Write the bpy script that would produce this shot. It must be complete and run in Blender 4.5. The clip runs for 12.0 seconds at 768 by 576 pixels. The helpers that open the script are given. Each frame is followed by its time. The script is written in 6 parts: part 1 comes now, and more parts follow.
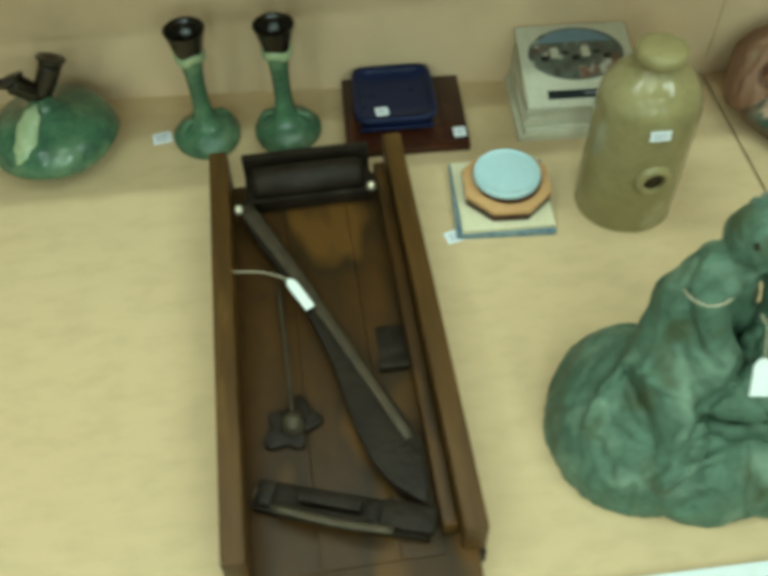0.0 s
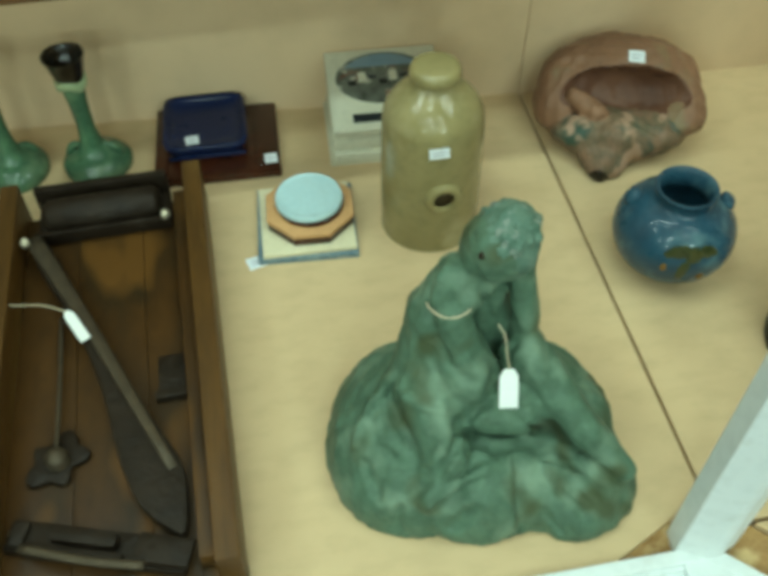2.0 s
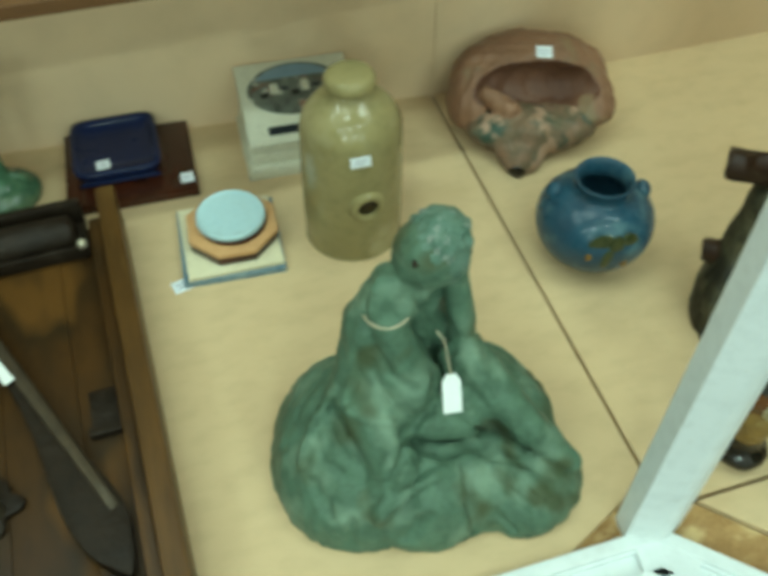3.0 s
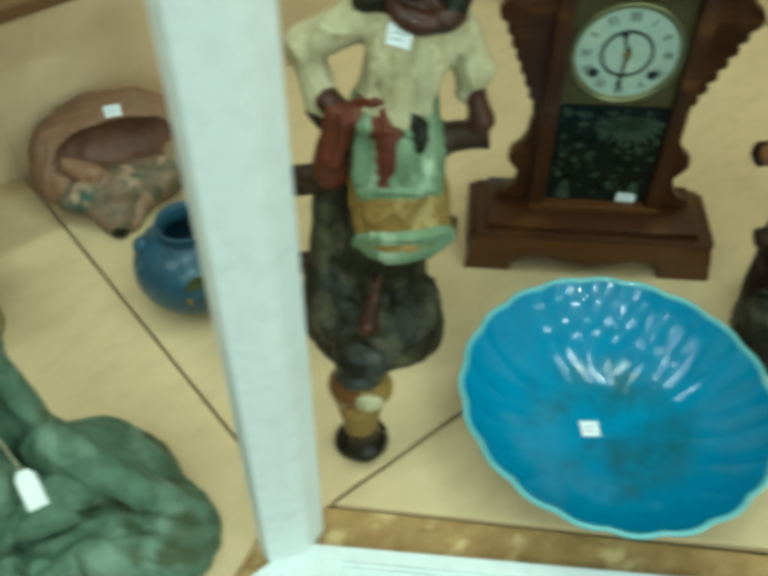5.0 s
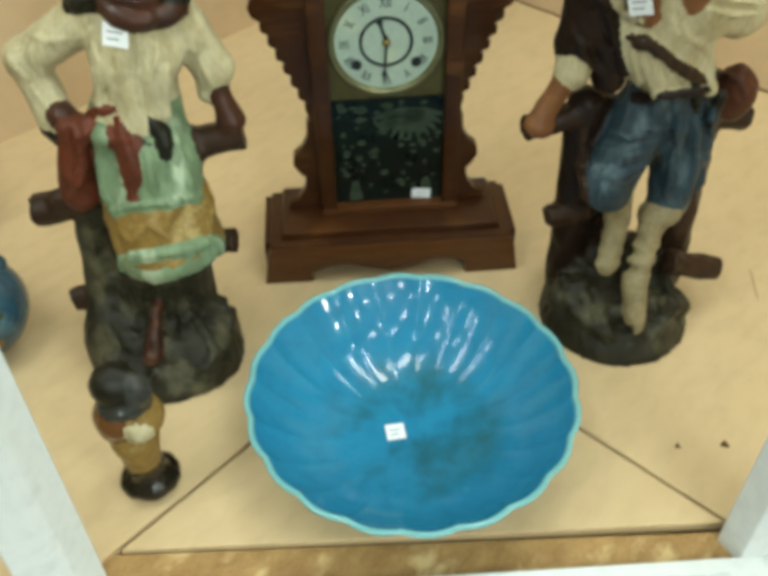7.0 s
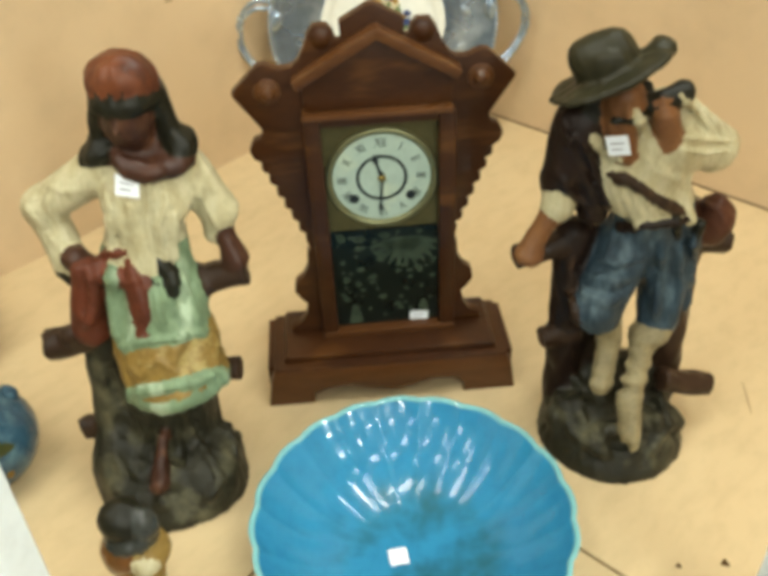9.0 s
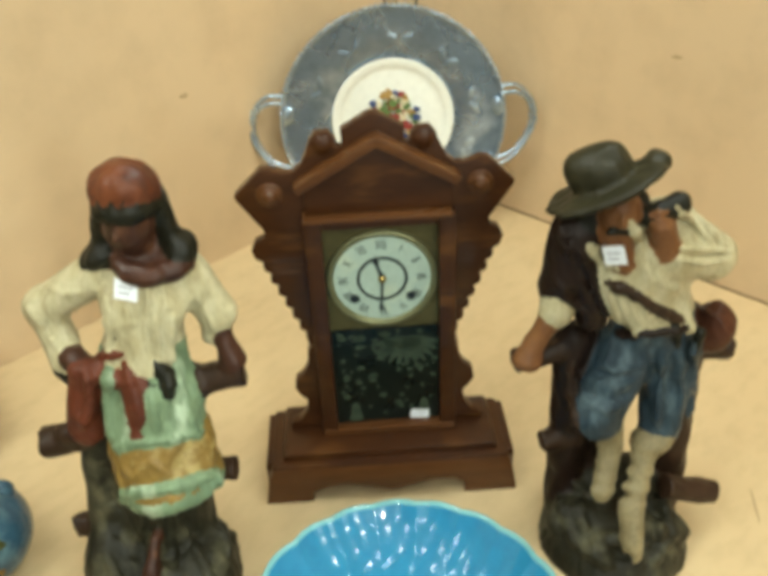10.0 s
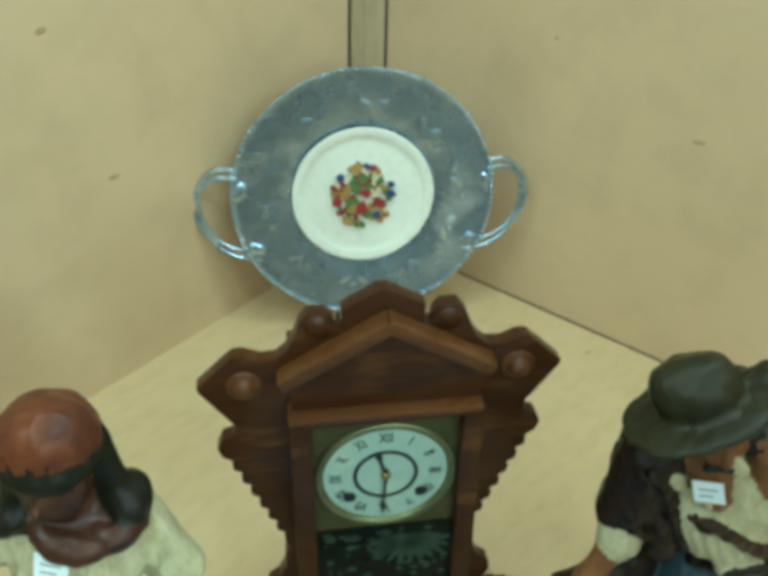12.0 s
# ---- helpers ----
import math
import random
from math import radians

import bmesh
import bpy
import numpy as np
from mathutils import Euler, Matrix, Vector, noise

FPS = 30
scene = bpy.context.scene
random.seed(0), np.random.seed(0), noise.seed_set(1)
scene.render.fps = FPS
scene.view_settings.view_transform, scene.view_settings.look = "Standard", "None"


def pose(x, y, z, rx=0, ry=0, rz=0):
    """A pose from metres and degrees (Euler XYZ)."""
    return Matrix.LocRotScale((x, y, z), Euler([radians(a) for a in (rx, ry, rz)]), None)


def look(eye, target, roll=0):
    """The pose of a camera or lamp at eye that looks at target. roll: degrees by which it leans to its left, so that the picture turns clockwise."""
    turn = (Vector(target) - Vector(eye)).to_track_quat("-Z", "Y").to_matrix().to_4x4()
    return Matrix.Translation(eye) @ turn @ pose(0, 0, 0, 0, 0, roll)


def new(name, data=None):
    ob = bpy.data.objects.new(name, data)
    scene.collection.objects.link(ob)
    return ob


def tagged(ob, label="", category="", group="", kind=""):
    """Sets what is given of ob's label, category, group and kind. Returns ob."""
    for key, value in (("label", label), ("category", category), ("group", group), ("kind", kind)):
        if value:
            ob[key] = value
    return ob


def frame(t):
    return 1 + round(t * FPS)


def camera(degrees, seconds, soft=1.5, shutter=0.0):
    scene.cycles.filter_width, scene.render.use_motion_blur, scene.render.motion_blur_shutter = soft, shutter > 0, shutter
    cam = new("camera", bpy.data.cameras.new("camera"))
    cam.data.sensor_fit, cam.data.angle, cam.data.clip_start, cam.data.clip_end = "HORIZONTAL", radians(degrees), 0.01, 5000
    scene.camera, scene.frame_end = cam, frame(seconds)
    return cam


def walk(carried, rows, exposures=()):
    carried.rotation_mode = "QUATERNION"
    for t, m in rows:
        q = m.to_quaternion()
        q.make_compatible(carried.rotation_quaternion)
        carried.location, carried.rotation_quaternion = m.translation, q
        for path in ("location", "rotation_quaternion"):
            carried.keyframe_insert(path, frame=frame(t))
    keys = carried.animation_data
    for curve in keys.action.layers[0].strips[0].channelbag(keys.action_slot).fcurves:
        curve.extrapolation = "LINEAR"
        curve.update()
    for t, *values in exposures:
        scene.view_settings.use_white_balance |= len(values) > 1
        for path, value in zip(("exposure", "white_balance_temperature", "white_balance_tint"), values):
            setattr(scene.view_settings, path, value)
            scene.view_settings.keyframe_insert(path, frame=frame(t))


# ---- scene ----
cam = camera(48.0, 12.0, soft=5.0, shutter=0.5)
PATH = [
    (0, (-0.094, 0.399, 0.927), (0.017, 1.622, -0.652), -1.9),
    (0.5, (0.007, 0.364, 0.933), (0.092, 1.615, -0.625), -1.2),
    (1, (0.078, 0.34, 0.923), (0.178, 1.625, -0.606), -0.7),
    (1.5, (0.106, 0.339, 0.913), (0.26, 1.629, -0.609), 0.5),
    (2, (0.117, 0.364, 0.9), (0.34, 1.639, -0.624), -0.5),
    (2.5, (0.107, 0.381, 0.9), (0.378, 1.638, -0.632), 0.0),
    (4.5, (0.195, 0.374, 0.905), (1.042, 1.437, -0.562), 0.7),
    (5, (0.314, 0.281, 0.916), (1.18, 1.332, -0.549), 0.8),
    (5.5, (0.396, 0.17, 0.888), (1.335, 1.235, -0.521), 0.2),
    (6, (0.429, 0.14, 0.868), (1.426, 1.178, -0.521), -1.6),
    (6.5, (0.434, 0.164, 0.845), (1.489, 1.147, -0.542), -0.6),
    (7, (0.439, 0.172, 0.839), (1.496, 1.156, -0.545), -0.8),
    (7.2, (0.447, 0.172, 0.848), (1.507, 1.173, -0.521), -1.1),
    (9, (0.444, 0.166, 0.896), (1.597, 1.247, -0.327), -2.1),
    (9.5, (0.449, 0.157, 0.89), (1.638, 1.289, -0.253), -2.4),
    (10, (0.477, 0.161, 0.925), (1.675, 1.338, -0.161), -2.0),
    (10.5, (0.527, 0.196, 0.963), (1.735, 1.399, -0.082), -1.7),
    (11, (0.613, 0.317, 0.990), (1.864, 1.442, -0.091), -1.5),
    (11.5, (0.647, 0.408, 0.984), (1.926, 1.462, -0.135), -0.5),
    (12, (0.663, 0.450, 0.979), (1.959, 1.469, -0.154), 1.5),
]
walk(cam, [(t, look(eye, target, roll)) for t, eye, target, roll in PATH],
     exposures=[(0, 0.17, 6200, -1), (2.7, 0.16, 6150, -2), (4.5, 0.15, 5850, -4), (5.5, 0.18, 6350, 4), (6.5, 0.28, 6550, 14), (9, 0.70, 7050, 25),
                (10.5, 0.69, 6600, 14), (11.3, 0.42, 5650, -2), (12, 0.34, 5550, -5)])

# ---- world and light ----
world = bpy.data.worlds.new("world")
scene.world = world
world.use_nodes = True
world.node_tree.nodes["Background"].inputs[0].default_value = (0.9, 0.95, 1.0, 1)
world.node_tree.nodes["Background"].inputs[1].default_value = 0.25

LAMP_Z = 2.2


def ceiling_lamp(x, y, power, length=0.5, width=0.14, turn=0):
    data = bpy.data.lights.new("tube_light", "AREA")
    data.shape, data.size, data.size_y, data.energy = "RECTANGLE", length, width, power
    data.color = (0.82, 1.0, 0.90)
    ob = new("tube_light", data)
    ob.matrix_world = pose(x, y, LAMP_Z - 0.012, 0, 0, turn)
    return ob


# rows of lamps over the shop floor, and three over the display itself
# the unseen y = -3.7 row is added to brighten the wall under the shelf
LAMPS = [(x, y, p, 0.5, 0) for y, p, xs in ((0.6, 4.6, (-1.3, -0.1, 1.1)), (-0.6, 7, (-1.5, -0.4, 0.7)), (-1.9, 16, (-1.6, -0.2, 1.2)), (-3.7, 58, (-2.4, -0.6, 1.2))) for x in xs]
LAMPS += [(-1.05, 1.22, 8.5, 1.1, 0), (0.3, 1.22, 8.5, 1.1, 0), (1.62, 0.25, 11, 1.1, 90)]
for lx, ly, watts, long, turn in LAMPS:
    ceiling_lamp(lx, ly, watts, long, 0.14 if long < 1 else 0.09, turn)


# ---- materials ----
def material(name, color, rough=0.5, other=None, scale=20.0, amount=0.5, bump=0.0, bump_scale=None, metal=0.0, stretch=(1, 1, 1), coat=0.0,
             spots=None, spot_scale=6.0, spot_low=0.55, spot_high=0.68, spots2=None, spot2_scale=9.0, spot_radius=0.0, spec=0.2):
    m = bpy.data.materials.new(name)
    m.use_nodes = True
    nt = m.node_tree
    b = nt.nodes["Principled BSDF"]
    b.inputs["Roughness"].default_value, b.inputs["Metallic"].default_value = rough, metal
    b.inputs["Specular IOR Level"].default_value = spec
    b.inputs["Coat Weight"].default_value, b.inputs["Coat Roughness"].default_value = coat, 0.04
    tc = nt.nodes.new("ShaderNodeTexCoord")
    mp = nt.nodes.new("ShaderNodeMapping")
    mp.inputs["Scale"].default_value = stretch
    nt.links.new(tc.outputs["Object"], mp.inputs["Vector"])

    def noise_node(sc, detail=6.0, rgh=0.6):
        n = nt.nodes.new("ShaderNodeTexNoise")
        n.inputs["Scale"].default_value, n.inputs["Detail"].default_value, n.inputs["Roughness"].default_value = sc, detail, rgh
        nt.links.new(mp.outputs[0], n.inputs["Vector"])
        return n

    def mixed(fac, c1, c2):
        x = nt.nodes.new("ShaderNodeMix")
        x.data_type = "RGBA"
        nt.links.new(fac, x.inputs[0])
        for sock, c in ((x.inputs[6], c1), (x.inputs[7], c2)):
            if isinstance(c, tuple):
                sock.default_value = (*c, 1)
            else:
                nt.links.new(c, sock)
        return x.outputs[2]

    def ramp(fac, lo, hi, top=1.0):
        r = nt.nodes.new("ShaderNodeMapRange")
        r.inputs[1].default_value, r.inputs[2].default_value, r.inputs[4].default_value = lo, hi, top
        nt.links.new(fac, r.inputs[0])
        return r.outputs[0]

    other = other or tuple(c * 0.7 for c in color)
    n1 = noise_node(scale)
    col = mixed(ramp(n1.outputs["Fac"], 0.5 - 0.25, 0.5 + 0.25, amount), color, other)
    n3 = noise_node(scale * 6.3, 4.0)
    col = mixed(ramp(n3.outputs["Fac"], 0.45, 0.8, amount * 0.45), col, tuple(c * 0.6 for c in other))
    if spots:
        n2 = noise_node(spot_scale, 3.0)
        fac = ramp(n2.outputs["Fac"], spot_low, spot_high, 0.9)
        if spot_radius:
            ln = nt.nodes.new("ShaderNodeVectorMath")
            ln.operation = "LENGTH"
            nt.links.new(tc.outputs["Object"], ln.inputs[0])
            mul = nt.nodes.new("ShaderNodeMath")
            mul.operation = "MULTIPLY"
            nt.links.new(fac, mul.inputs[0])
            nt.links.new(ramp(ln.outputs["Value"], spot_radius, spot_radius * 0.75), mul.inputs[1])
            fac = mul.outputs[0]
        col = mixed(fac, col, spots)
    if spots2:
        n4 = noise_node(spot2_scale, 2.0)
        col = mixed(ramp(n4.outputs["Fac"], 0.57, 0.66, 0.9), col, spots2)
    nt.links.new(col, b.inputs["Base Color"])
    rr = nt.nodes.new("ShaderNodeMapRange")
    rr.inputs[1].default_value, rr.inputs[2].default_value = 0.2, 0.8
    rr.inputs[3].default_value, rr.inputs[4].default_value = max(0.02, rough - 0.08), min(1, rough + 0.1)
    nt.links.new(n1.outputs["Fac"], rr.inputs[0])
    nt.links.new(rr.outputs[0], b.inputs["Roughness"])
    if bump:
        bn = nt.nodes.new("ShaderNodeBump")
        bn.inputs["Strength"].default_value, bn.inputs["Distance"].default_value = bump, 0.004
        nb = noise_node(bump_scale or scale * 2, 5.0)
        nt.links.new(nb.outputs["Fac"], bn.inputs["Height"])
        nt.links.new(bn.outputs[0], b.inputs["Normal"])
    return m


PLY = material("pale_plywood", (0.63, 0.47, 0.27), 0.5, (0.585, 0.425, 0.24), 3.0, 0.7, 0.03, 60, stretch=(1, 2, 1), spots=(0.53, 0.38, 0.205), spot_scale=2.2, spot_low=0.6, spot_high=0.85)
WALL = material("wall_board", (0.65, 0.48, 0.30), 0.6, (0.62, 0.45, 0.275), 1.6, 0.7, 0.05, 40, spots=(0.54, 0.37, 0.22), spot_scale=2.3, spot_low=0.66, spot_high=0.95)
DARK_BOARD = material("dark_stained_board", (0.15, 0.075, 0.03), 0.45, (0.09, 0.042, 0.018), 4, 0.9, 0.1, 60, stretch=(1, 1, 6))
OSB = material("strand_board", (0.48, 0.30, 0.12), 0.55, (0.26, 0.14, 0.05), 26, 1.0, 0.35, 45, stretch=(1, 1.6, 1), spots=(0.62, 0.45, 0.22), spot_scale=18)
WHITE = material("white_enamelled_metal", (0.74, 0.78, 0.78), 0.35, (0.66, 0.70, 0.70), 9, 0.6, 0.03, 80, spots=(0.55, 0.56, 0.53), spot_scale=14, spot_low=0.66, spot_high=0.8)
GAP = material("dark_gap", (0.03, 0.02, 0.012), 0.8)
ROOM = material("room_paint", (0.50, 0.48, 0.44), 0.7, scale=2)
CARPET = material("room_carpet", (0.16, 0.14, 0.13), 0.9, scale=60)
TRIM = material("batten_wood", (0.55, 0.45, 0.30), 0.5, (0.42, 0.33, 0.21), 8, 0.8, 0.05, stretch=(1, 1, 0.3))
TRIM_DARK = material("brown_scuff", (0.42, 0.29, 0.165), 0.6, (0.48, 0.34, 0.20), 90, 1.0)
OAK = material("aged_oak", (0.125, 0.060, 0.014), 0.40, (0.055, 0.027, 0.007), 6, 1.0, 0.25, 90, stretch=(5, 0.6, 5), spots=(0.175, 0.10, 0.027), spot_scale=5)
OAK_DARK = material("oak_floor_of_press", (0.072, 0.032, 0.008), 0.38, (0.026, 0.014, 0.0045), 5, 1.0, 0.2, 80, stretch=(2, 0.9, 2), spots=(0.022, 0.015, 0.006), spot_scale=6, spot_low=0.5, spot_high=0.72, spots2=(0.115, 0.052, 0.011), spot2_scale=5)
IRON = material("oily_black_iron", (0.0096, 0.0064, 0.004), 0.42, (0.0272, 0.0184, 0.0112), 30, 1.0, 0.6, 90, metal=0.2, spots=(0.056, 0.044, 0.032), spot_scale=45, spot_low=0.62, spot_high=0.8)
STEEL = material("worn_steel", (0.092, 0.070, 0.045), 0.42, (0.042, 0.032, 0.02), 40, 0.9, 0.2, metal=0.35)
BRASSY = material("pale_metal_pin", (0.62, 0.56, 0.42), 0.35, scale=60, metal=0.7)
LABEL = material("white_sticker", (0.84, 0.88, 0.92), 0.6, (0.78, 0.82, 0.86), 60, 0.5)
INK = material("grey_print", (0.35, 0.36, 0.40), 0.7, scale=80)
CARD = material("white_card", (0.80, 0.82, 0.80), 0.7, (0.74, 0.76, 0.74), 50, 0.5)
STRING = material("cotton_string", (0.50, 0.43, 0.30), 0.9, scale=200)
MIRROR_GREEN = material("green_majolica_glaze", (0.10, 0.20, 0.105), 0.2, (0.022, 0.062, 0.040), 20, 1.0, 0.15, 60, coat=0.5, spots=(0.27, 0.38, 0.21), spot_scale=16, spot_low=0.5, spot_high=0.88)
DARK_GLAZE = material("dark_brown_glaze", (0.00882, 0.006468, 0.003528), 0.2, (0.01764, 0.01176, 0.00588), 30, 0.8, coat=0.5)
CREAM_GLAZE = material("cream_glaze_run", (0.50, 0.52, 0.30), 0.25, (0.20, 0.32, 0.18), 50, 1.0, coat=0.4)
JUG = material("khaki_stoneware_glaze", (0.30, 0.25, 0.112), 0.2, (0.235, 0.195, 0.085), 8, 0.9, 0.06, 26, coat=0.35, spots=(0.35, 0.30, 0.16), spot_scale=10)
JUG_DARK = material("stoneware_hole", (0.05, 0.035, 0.015), 0.5)
BLUE_POT = material("blue_matt_glaze", (0.034, 0.095, 0.14), 0.28, (0.014, 0.042, 0.07), 22, 1.0, 0.15, 60, coat=0.3, spots=(0.13, 0.23, 0.255), spot_scale=19, spot_low=0.54, spot_high=0.76)
POT_LEAF = material("olive_leaf_glaze", (0.03, 0.05, 0.022), 0.3, (0.075, 0.075, 0.02), 60, 1.0, coat=0.3)
POT_GOLD = material("ochre_fruit_glaze", (0.22, 0.12, 0.025), 0.3, scale=60)
COBALT = material("cobalt_blue_glaze", (0.009, 0.017, 0.066), 0.3, (0.006, 0.011, 0.04), 20, 0.8, coat=0.15)
BROWN_TILE = material("brown_glazed_tile", (0.0702, 0.01728, 0.00648), 0.2, (0.0243, 0.00756, 0.00432), 16, 1.0, 0.1, coat=0.5)
PALE_BLUE = material("pale_blue_glaze", (0.50, 0.66, 0.68), 0.28, (0.42, 0.60, 0.64), 60, 0.8, coat=0.3)
TERRA = material("terracotta_tile", (0.62, 0.36, 0.16), 0.5, (0.48, 0.26, 0.11), 30, 0.8, 0.1)
CREAM_TILE = material("cream_tile", (0.72, 0.66, 0.46), 0.35, (0.62, 0.55, 0.36), 30, 0.7)
BLUE_TILE = material("blue_and_white_tile", (0.045, 0.11, 0.18), 0.3, (0.30, 0.38, 0.38), 55, 0.9, coat=0.3)
CARDS = material("ivory_card_stack", (0.66, 0.64, 0.50), 0.55, (0.58, 0.55, 0.41), 20, 0.7)
PICTURE = material("printed_street_scene", (0.05, 0.055, 0.042), 0.3, (0.20, 0.21, 0.17), 40, 1.0, spots=(0.52, 0.50, 0.40), spot_scale=34, spot_low=0.58, spot_high=0.64, spots2=(0.20, 0.08, 0.045), spot2_scale=26)
SKY_PRINT = material("printed_sky", (0.16, 0.23, 0.29), 0.35, (0.22, 0.30, 0.34), 20, 0.8)
BLACK_PRINT = material("black_print", (0.02, 0.025, 0.028), 0.4)
FAN_CLAY = material("pink_terracotta_glaze", (0.29, 0.155, 0.09), 0.4, (0.20, 0.105, 0.06), 14, 1.0, 0.25, 50, spots=(0.22, 0.18, 0.10), spot_scale=9)
FAN_FLOWER = material("mottled_flower_relief", (0.29, 0.16, 0.10), 0.45, (0.07, 0.085, 0.05), 26, 1.0, 0.6, 50, spots=(0.035, 0.075, 0.055), spot_scale=17, spots2=(0.38, 0.24, 0.16), spot2_scale=24)
# darker clay: the shade inside the planter's hollow is put into the colour
FAN_HOLLOW_SHADE = material("shaded_hollow_clay", (0.17, 0.080, 0.045), 0.4, (0.10, 0.045, 0.028), 14, 1.0)
PATINA = material("verdigris_patina", (0.122, 0.205, 0.138), 0.48, (0.044, 0.078, 0.048), 14, 1.0, 0.9, 55, spots=(0.25, 0.35, 0.25), spot_scale=13, spot_low=0.5, spot_high=0.75, spots2=(0.062, 0.078, 0.036), spot2_scale=11)
PATINA_HAIR = material("worn_grey_patina", (0.15, 0.22, 0.17), 0.5, (0.06, 0.12, 0.085), 45, 1.0, 0.6, 70, spots=(0.32, 0.33, 0.30), spot_scale=40)
BOWL_BLUE = material("turquoise_glaze", (0.014, 0.225, 0.39), 0.15, (0.011, 0.17, 0.33), 9, 0.8, 0.03, 40, coat=0.35, spots=(0.016, 0.10, 0.12), spot_scale=15, spot_low=0.44, spot_high=0.72, spot_radius=0.125)
BOWL_RIM = material("pale_turquoise_rim", (0.17, 0.44, 0.45), 0.12, (0.15, 0.42, 0.45), 30, 0.8, coat=0.7)
WALNUT = material("walnut_case", (0.062, 0.020, 0.0052), 0.36, (0.026, 0.008, 0.0026), 9, 1.0, 0.15, 90, stretch=(1, 1, 4), coat=0.2, spots=(0.10, 0.037, 0.009), spot_scale=7)
WALNUT_LIGHT = material("walnut_moulding", (0.125, 0.047, 0.014), 0.32, (0.06, 0.02, 0.006), 12, 1.0, 0.12, 90, stretch=(0.4, 1, 3), coat=0.25)
# pale dial, dimmed and greened by the shade of its recess
DIAL = material("shade_tinted_dial", (0.42, 0.53, 0.45), 0.45, (0.34, 0.44, 0.37), 30, 0.8, spots=(0.48, 0.56, 0.42), spot_scale=20)
SPANDREL = material("dull_olive_dial_ground", (0.12, 0.10, 0.042), 0.5, (0.06, 0.052, 0.02), 40, 0.8, metal=0.4)
BRASS = material("aged_brass", (0.42, 0.31, 0.10), 0.3, (0.20, 0.16, 0.06), 40, 0.8, metal=0.85)
BEZEL = material("dull_brass_bezel", (0.26, 0.25, 0.13), 0.38, (0.15, 0.15, 0.08), 30, 1.0, metal=0.7)
GLASS_DARK = material("black_painted_glass", (0.0036, 0.0054, 0.0042), 0.28, (0.0072, 0.0108, 0.0078), 30, 1.0)
GLASS_PRINT = material("silver_green_transfer", (0.075, 0.105, 0.065), 0.45, (0.025, 0.04, 0.03), 70, 1.0, metal=0.2)
PLATE_METAL = material("hammered_aluminium", (0.50, 0.62, 0.74), 0.26, (0.24, 0.33, 0.42), 7, 1.0, 0.45, 16, metal=0.82, spots=(0.74, 0.84, 0.90), spot_scale=9, spot_low=0.52, spot_high=0.72)
CHINA = material("white_china", (0.819, 0.84, 0.777), 0.2, (0.777, 0.7875, 0.714), 12, 0.5, coat=0.4)
RED_FRUIT = material("red_fruit_decal", (0.30, 0.05, 0.045), 0.3, scale=90)
GREEN_FRUIT = material("green_leaf_decal", (0.12, 0.20, 0.07), 0.3, scale=90)
BLUE_FRUIT = material("blue_fruit_decal", (0.05, 0.08, 0.20), 0.3, scale=90)
GOLD_FRUIT = material("gold_fruit_decal", (0.42, 0.26, 0.09), 0.3, scale=90)
SCARF = material("orange_red_painted_clay", (0.165, 0.048, 0.018), 0.38, (0.085, 0.024, 0.011), 24, 1.0, 0.3, coat=0.03, spots=(0.06, 0.02, 0.012), spot_scale=22)
WRAP = material("buff_painted_clay", (0.36, 0.30, 0.17), 0.4, (0.16, 0.12, 0.06), 40, 1.0, 0.5, coat=0.03)
BAG = material("brown_leather_painted_clay", (0.105, 0.034, 0.016), 0.38, (0.04, 0.015, 0.009), 24, 1.0, 0.3, coat=0.03)
BROWN_SKIN = material("brown_painted_clay", (0.075, 0.028, 0.015), 0.36, (0.028, 0.011, 0.007), 34, 1.0, 0.4, coat=0.15, spots=(0.12, 0.05, 0.024), spot_scale=30)
TAN_SKIN = material("tan_painted_clay", (0.22, 0.095, 0.035), 0.38, (0.14, 0.055, 0.022), 30, 1.0, 0.2, coat=0.03)
CREAM_CLOTH = material("cream_painted_clay", (0.56, 0.51, 0.34), 0.4, (0.36, 0.30, 0.16), 26, 1.0, 0.5, 60, stretch=(1.8, 1.8, 0.5), coat=0.03, spots=(0.19, 0.145, 0.07), spot_scale=24, spot_low=0.54, spot_high=0.78)
RED_CLOTH = material("red_brown_painted_clay", (0.15, 0.036, 0.016), 0.38, (0.062, 0.018, 0.010), 24, 1.0, 0.35, coat=0.03)
HAIR = material("dark_olive_painted_clay", (0.00784, 0.00784, 0.00441), 0.4, (0.0147, 0.01347, 0.00735), 40, 1.0, 0.4, coat=0.03)
GREEN_CLOTH = material("sage_green_painted_clay", (0.20, 0.29, 0.17), 0.4, (0.10, 0.145, 0.08), 16, 1.0, 0.4, 50, stretch=(2, 2, 0.35), coat=0.03, spots=(0.34, 0.42, 0.29), spot_scale=14)
OCHRE_CLOTH = material("ochre_painted_clay", (0.29, 0.18, 0.045), 0.38, (0.15, 0.085, 0.025), 34, 1.0, 0.3, coat=0.03, spots=(0.36, 0.27, 0.10), spot_scale=34)
# mottled dark rock; the paler spots are highlights put into the colour
ROCK = material("dark_rock_with_highlights", (0.0112, 0.0104, 0.0064), 0.42, (0.032, 0.0296, 0.0176), 26, 1.0, 1.0, 55, coat=0.03, spots=(0.12, 0.11, 0.065), spot_scale=22, spot_low=0.52, spot_high=0.74)
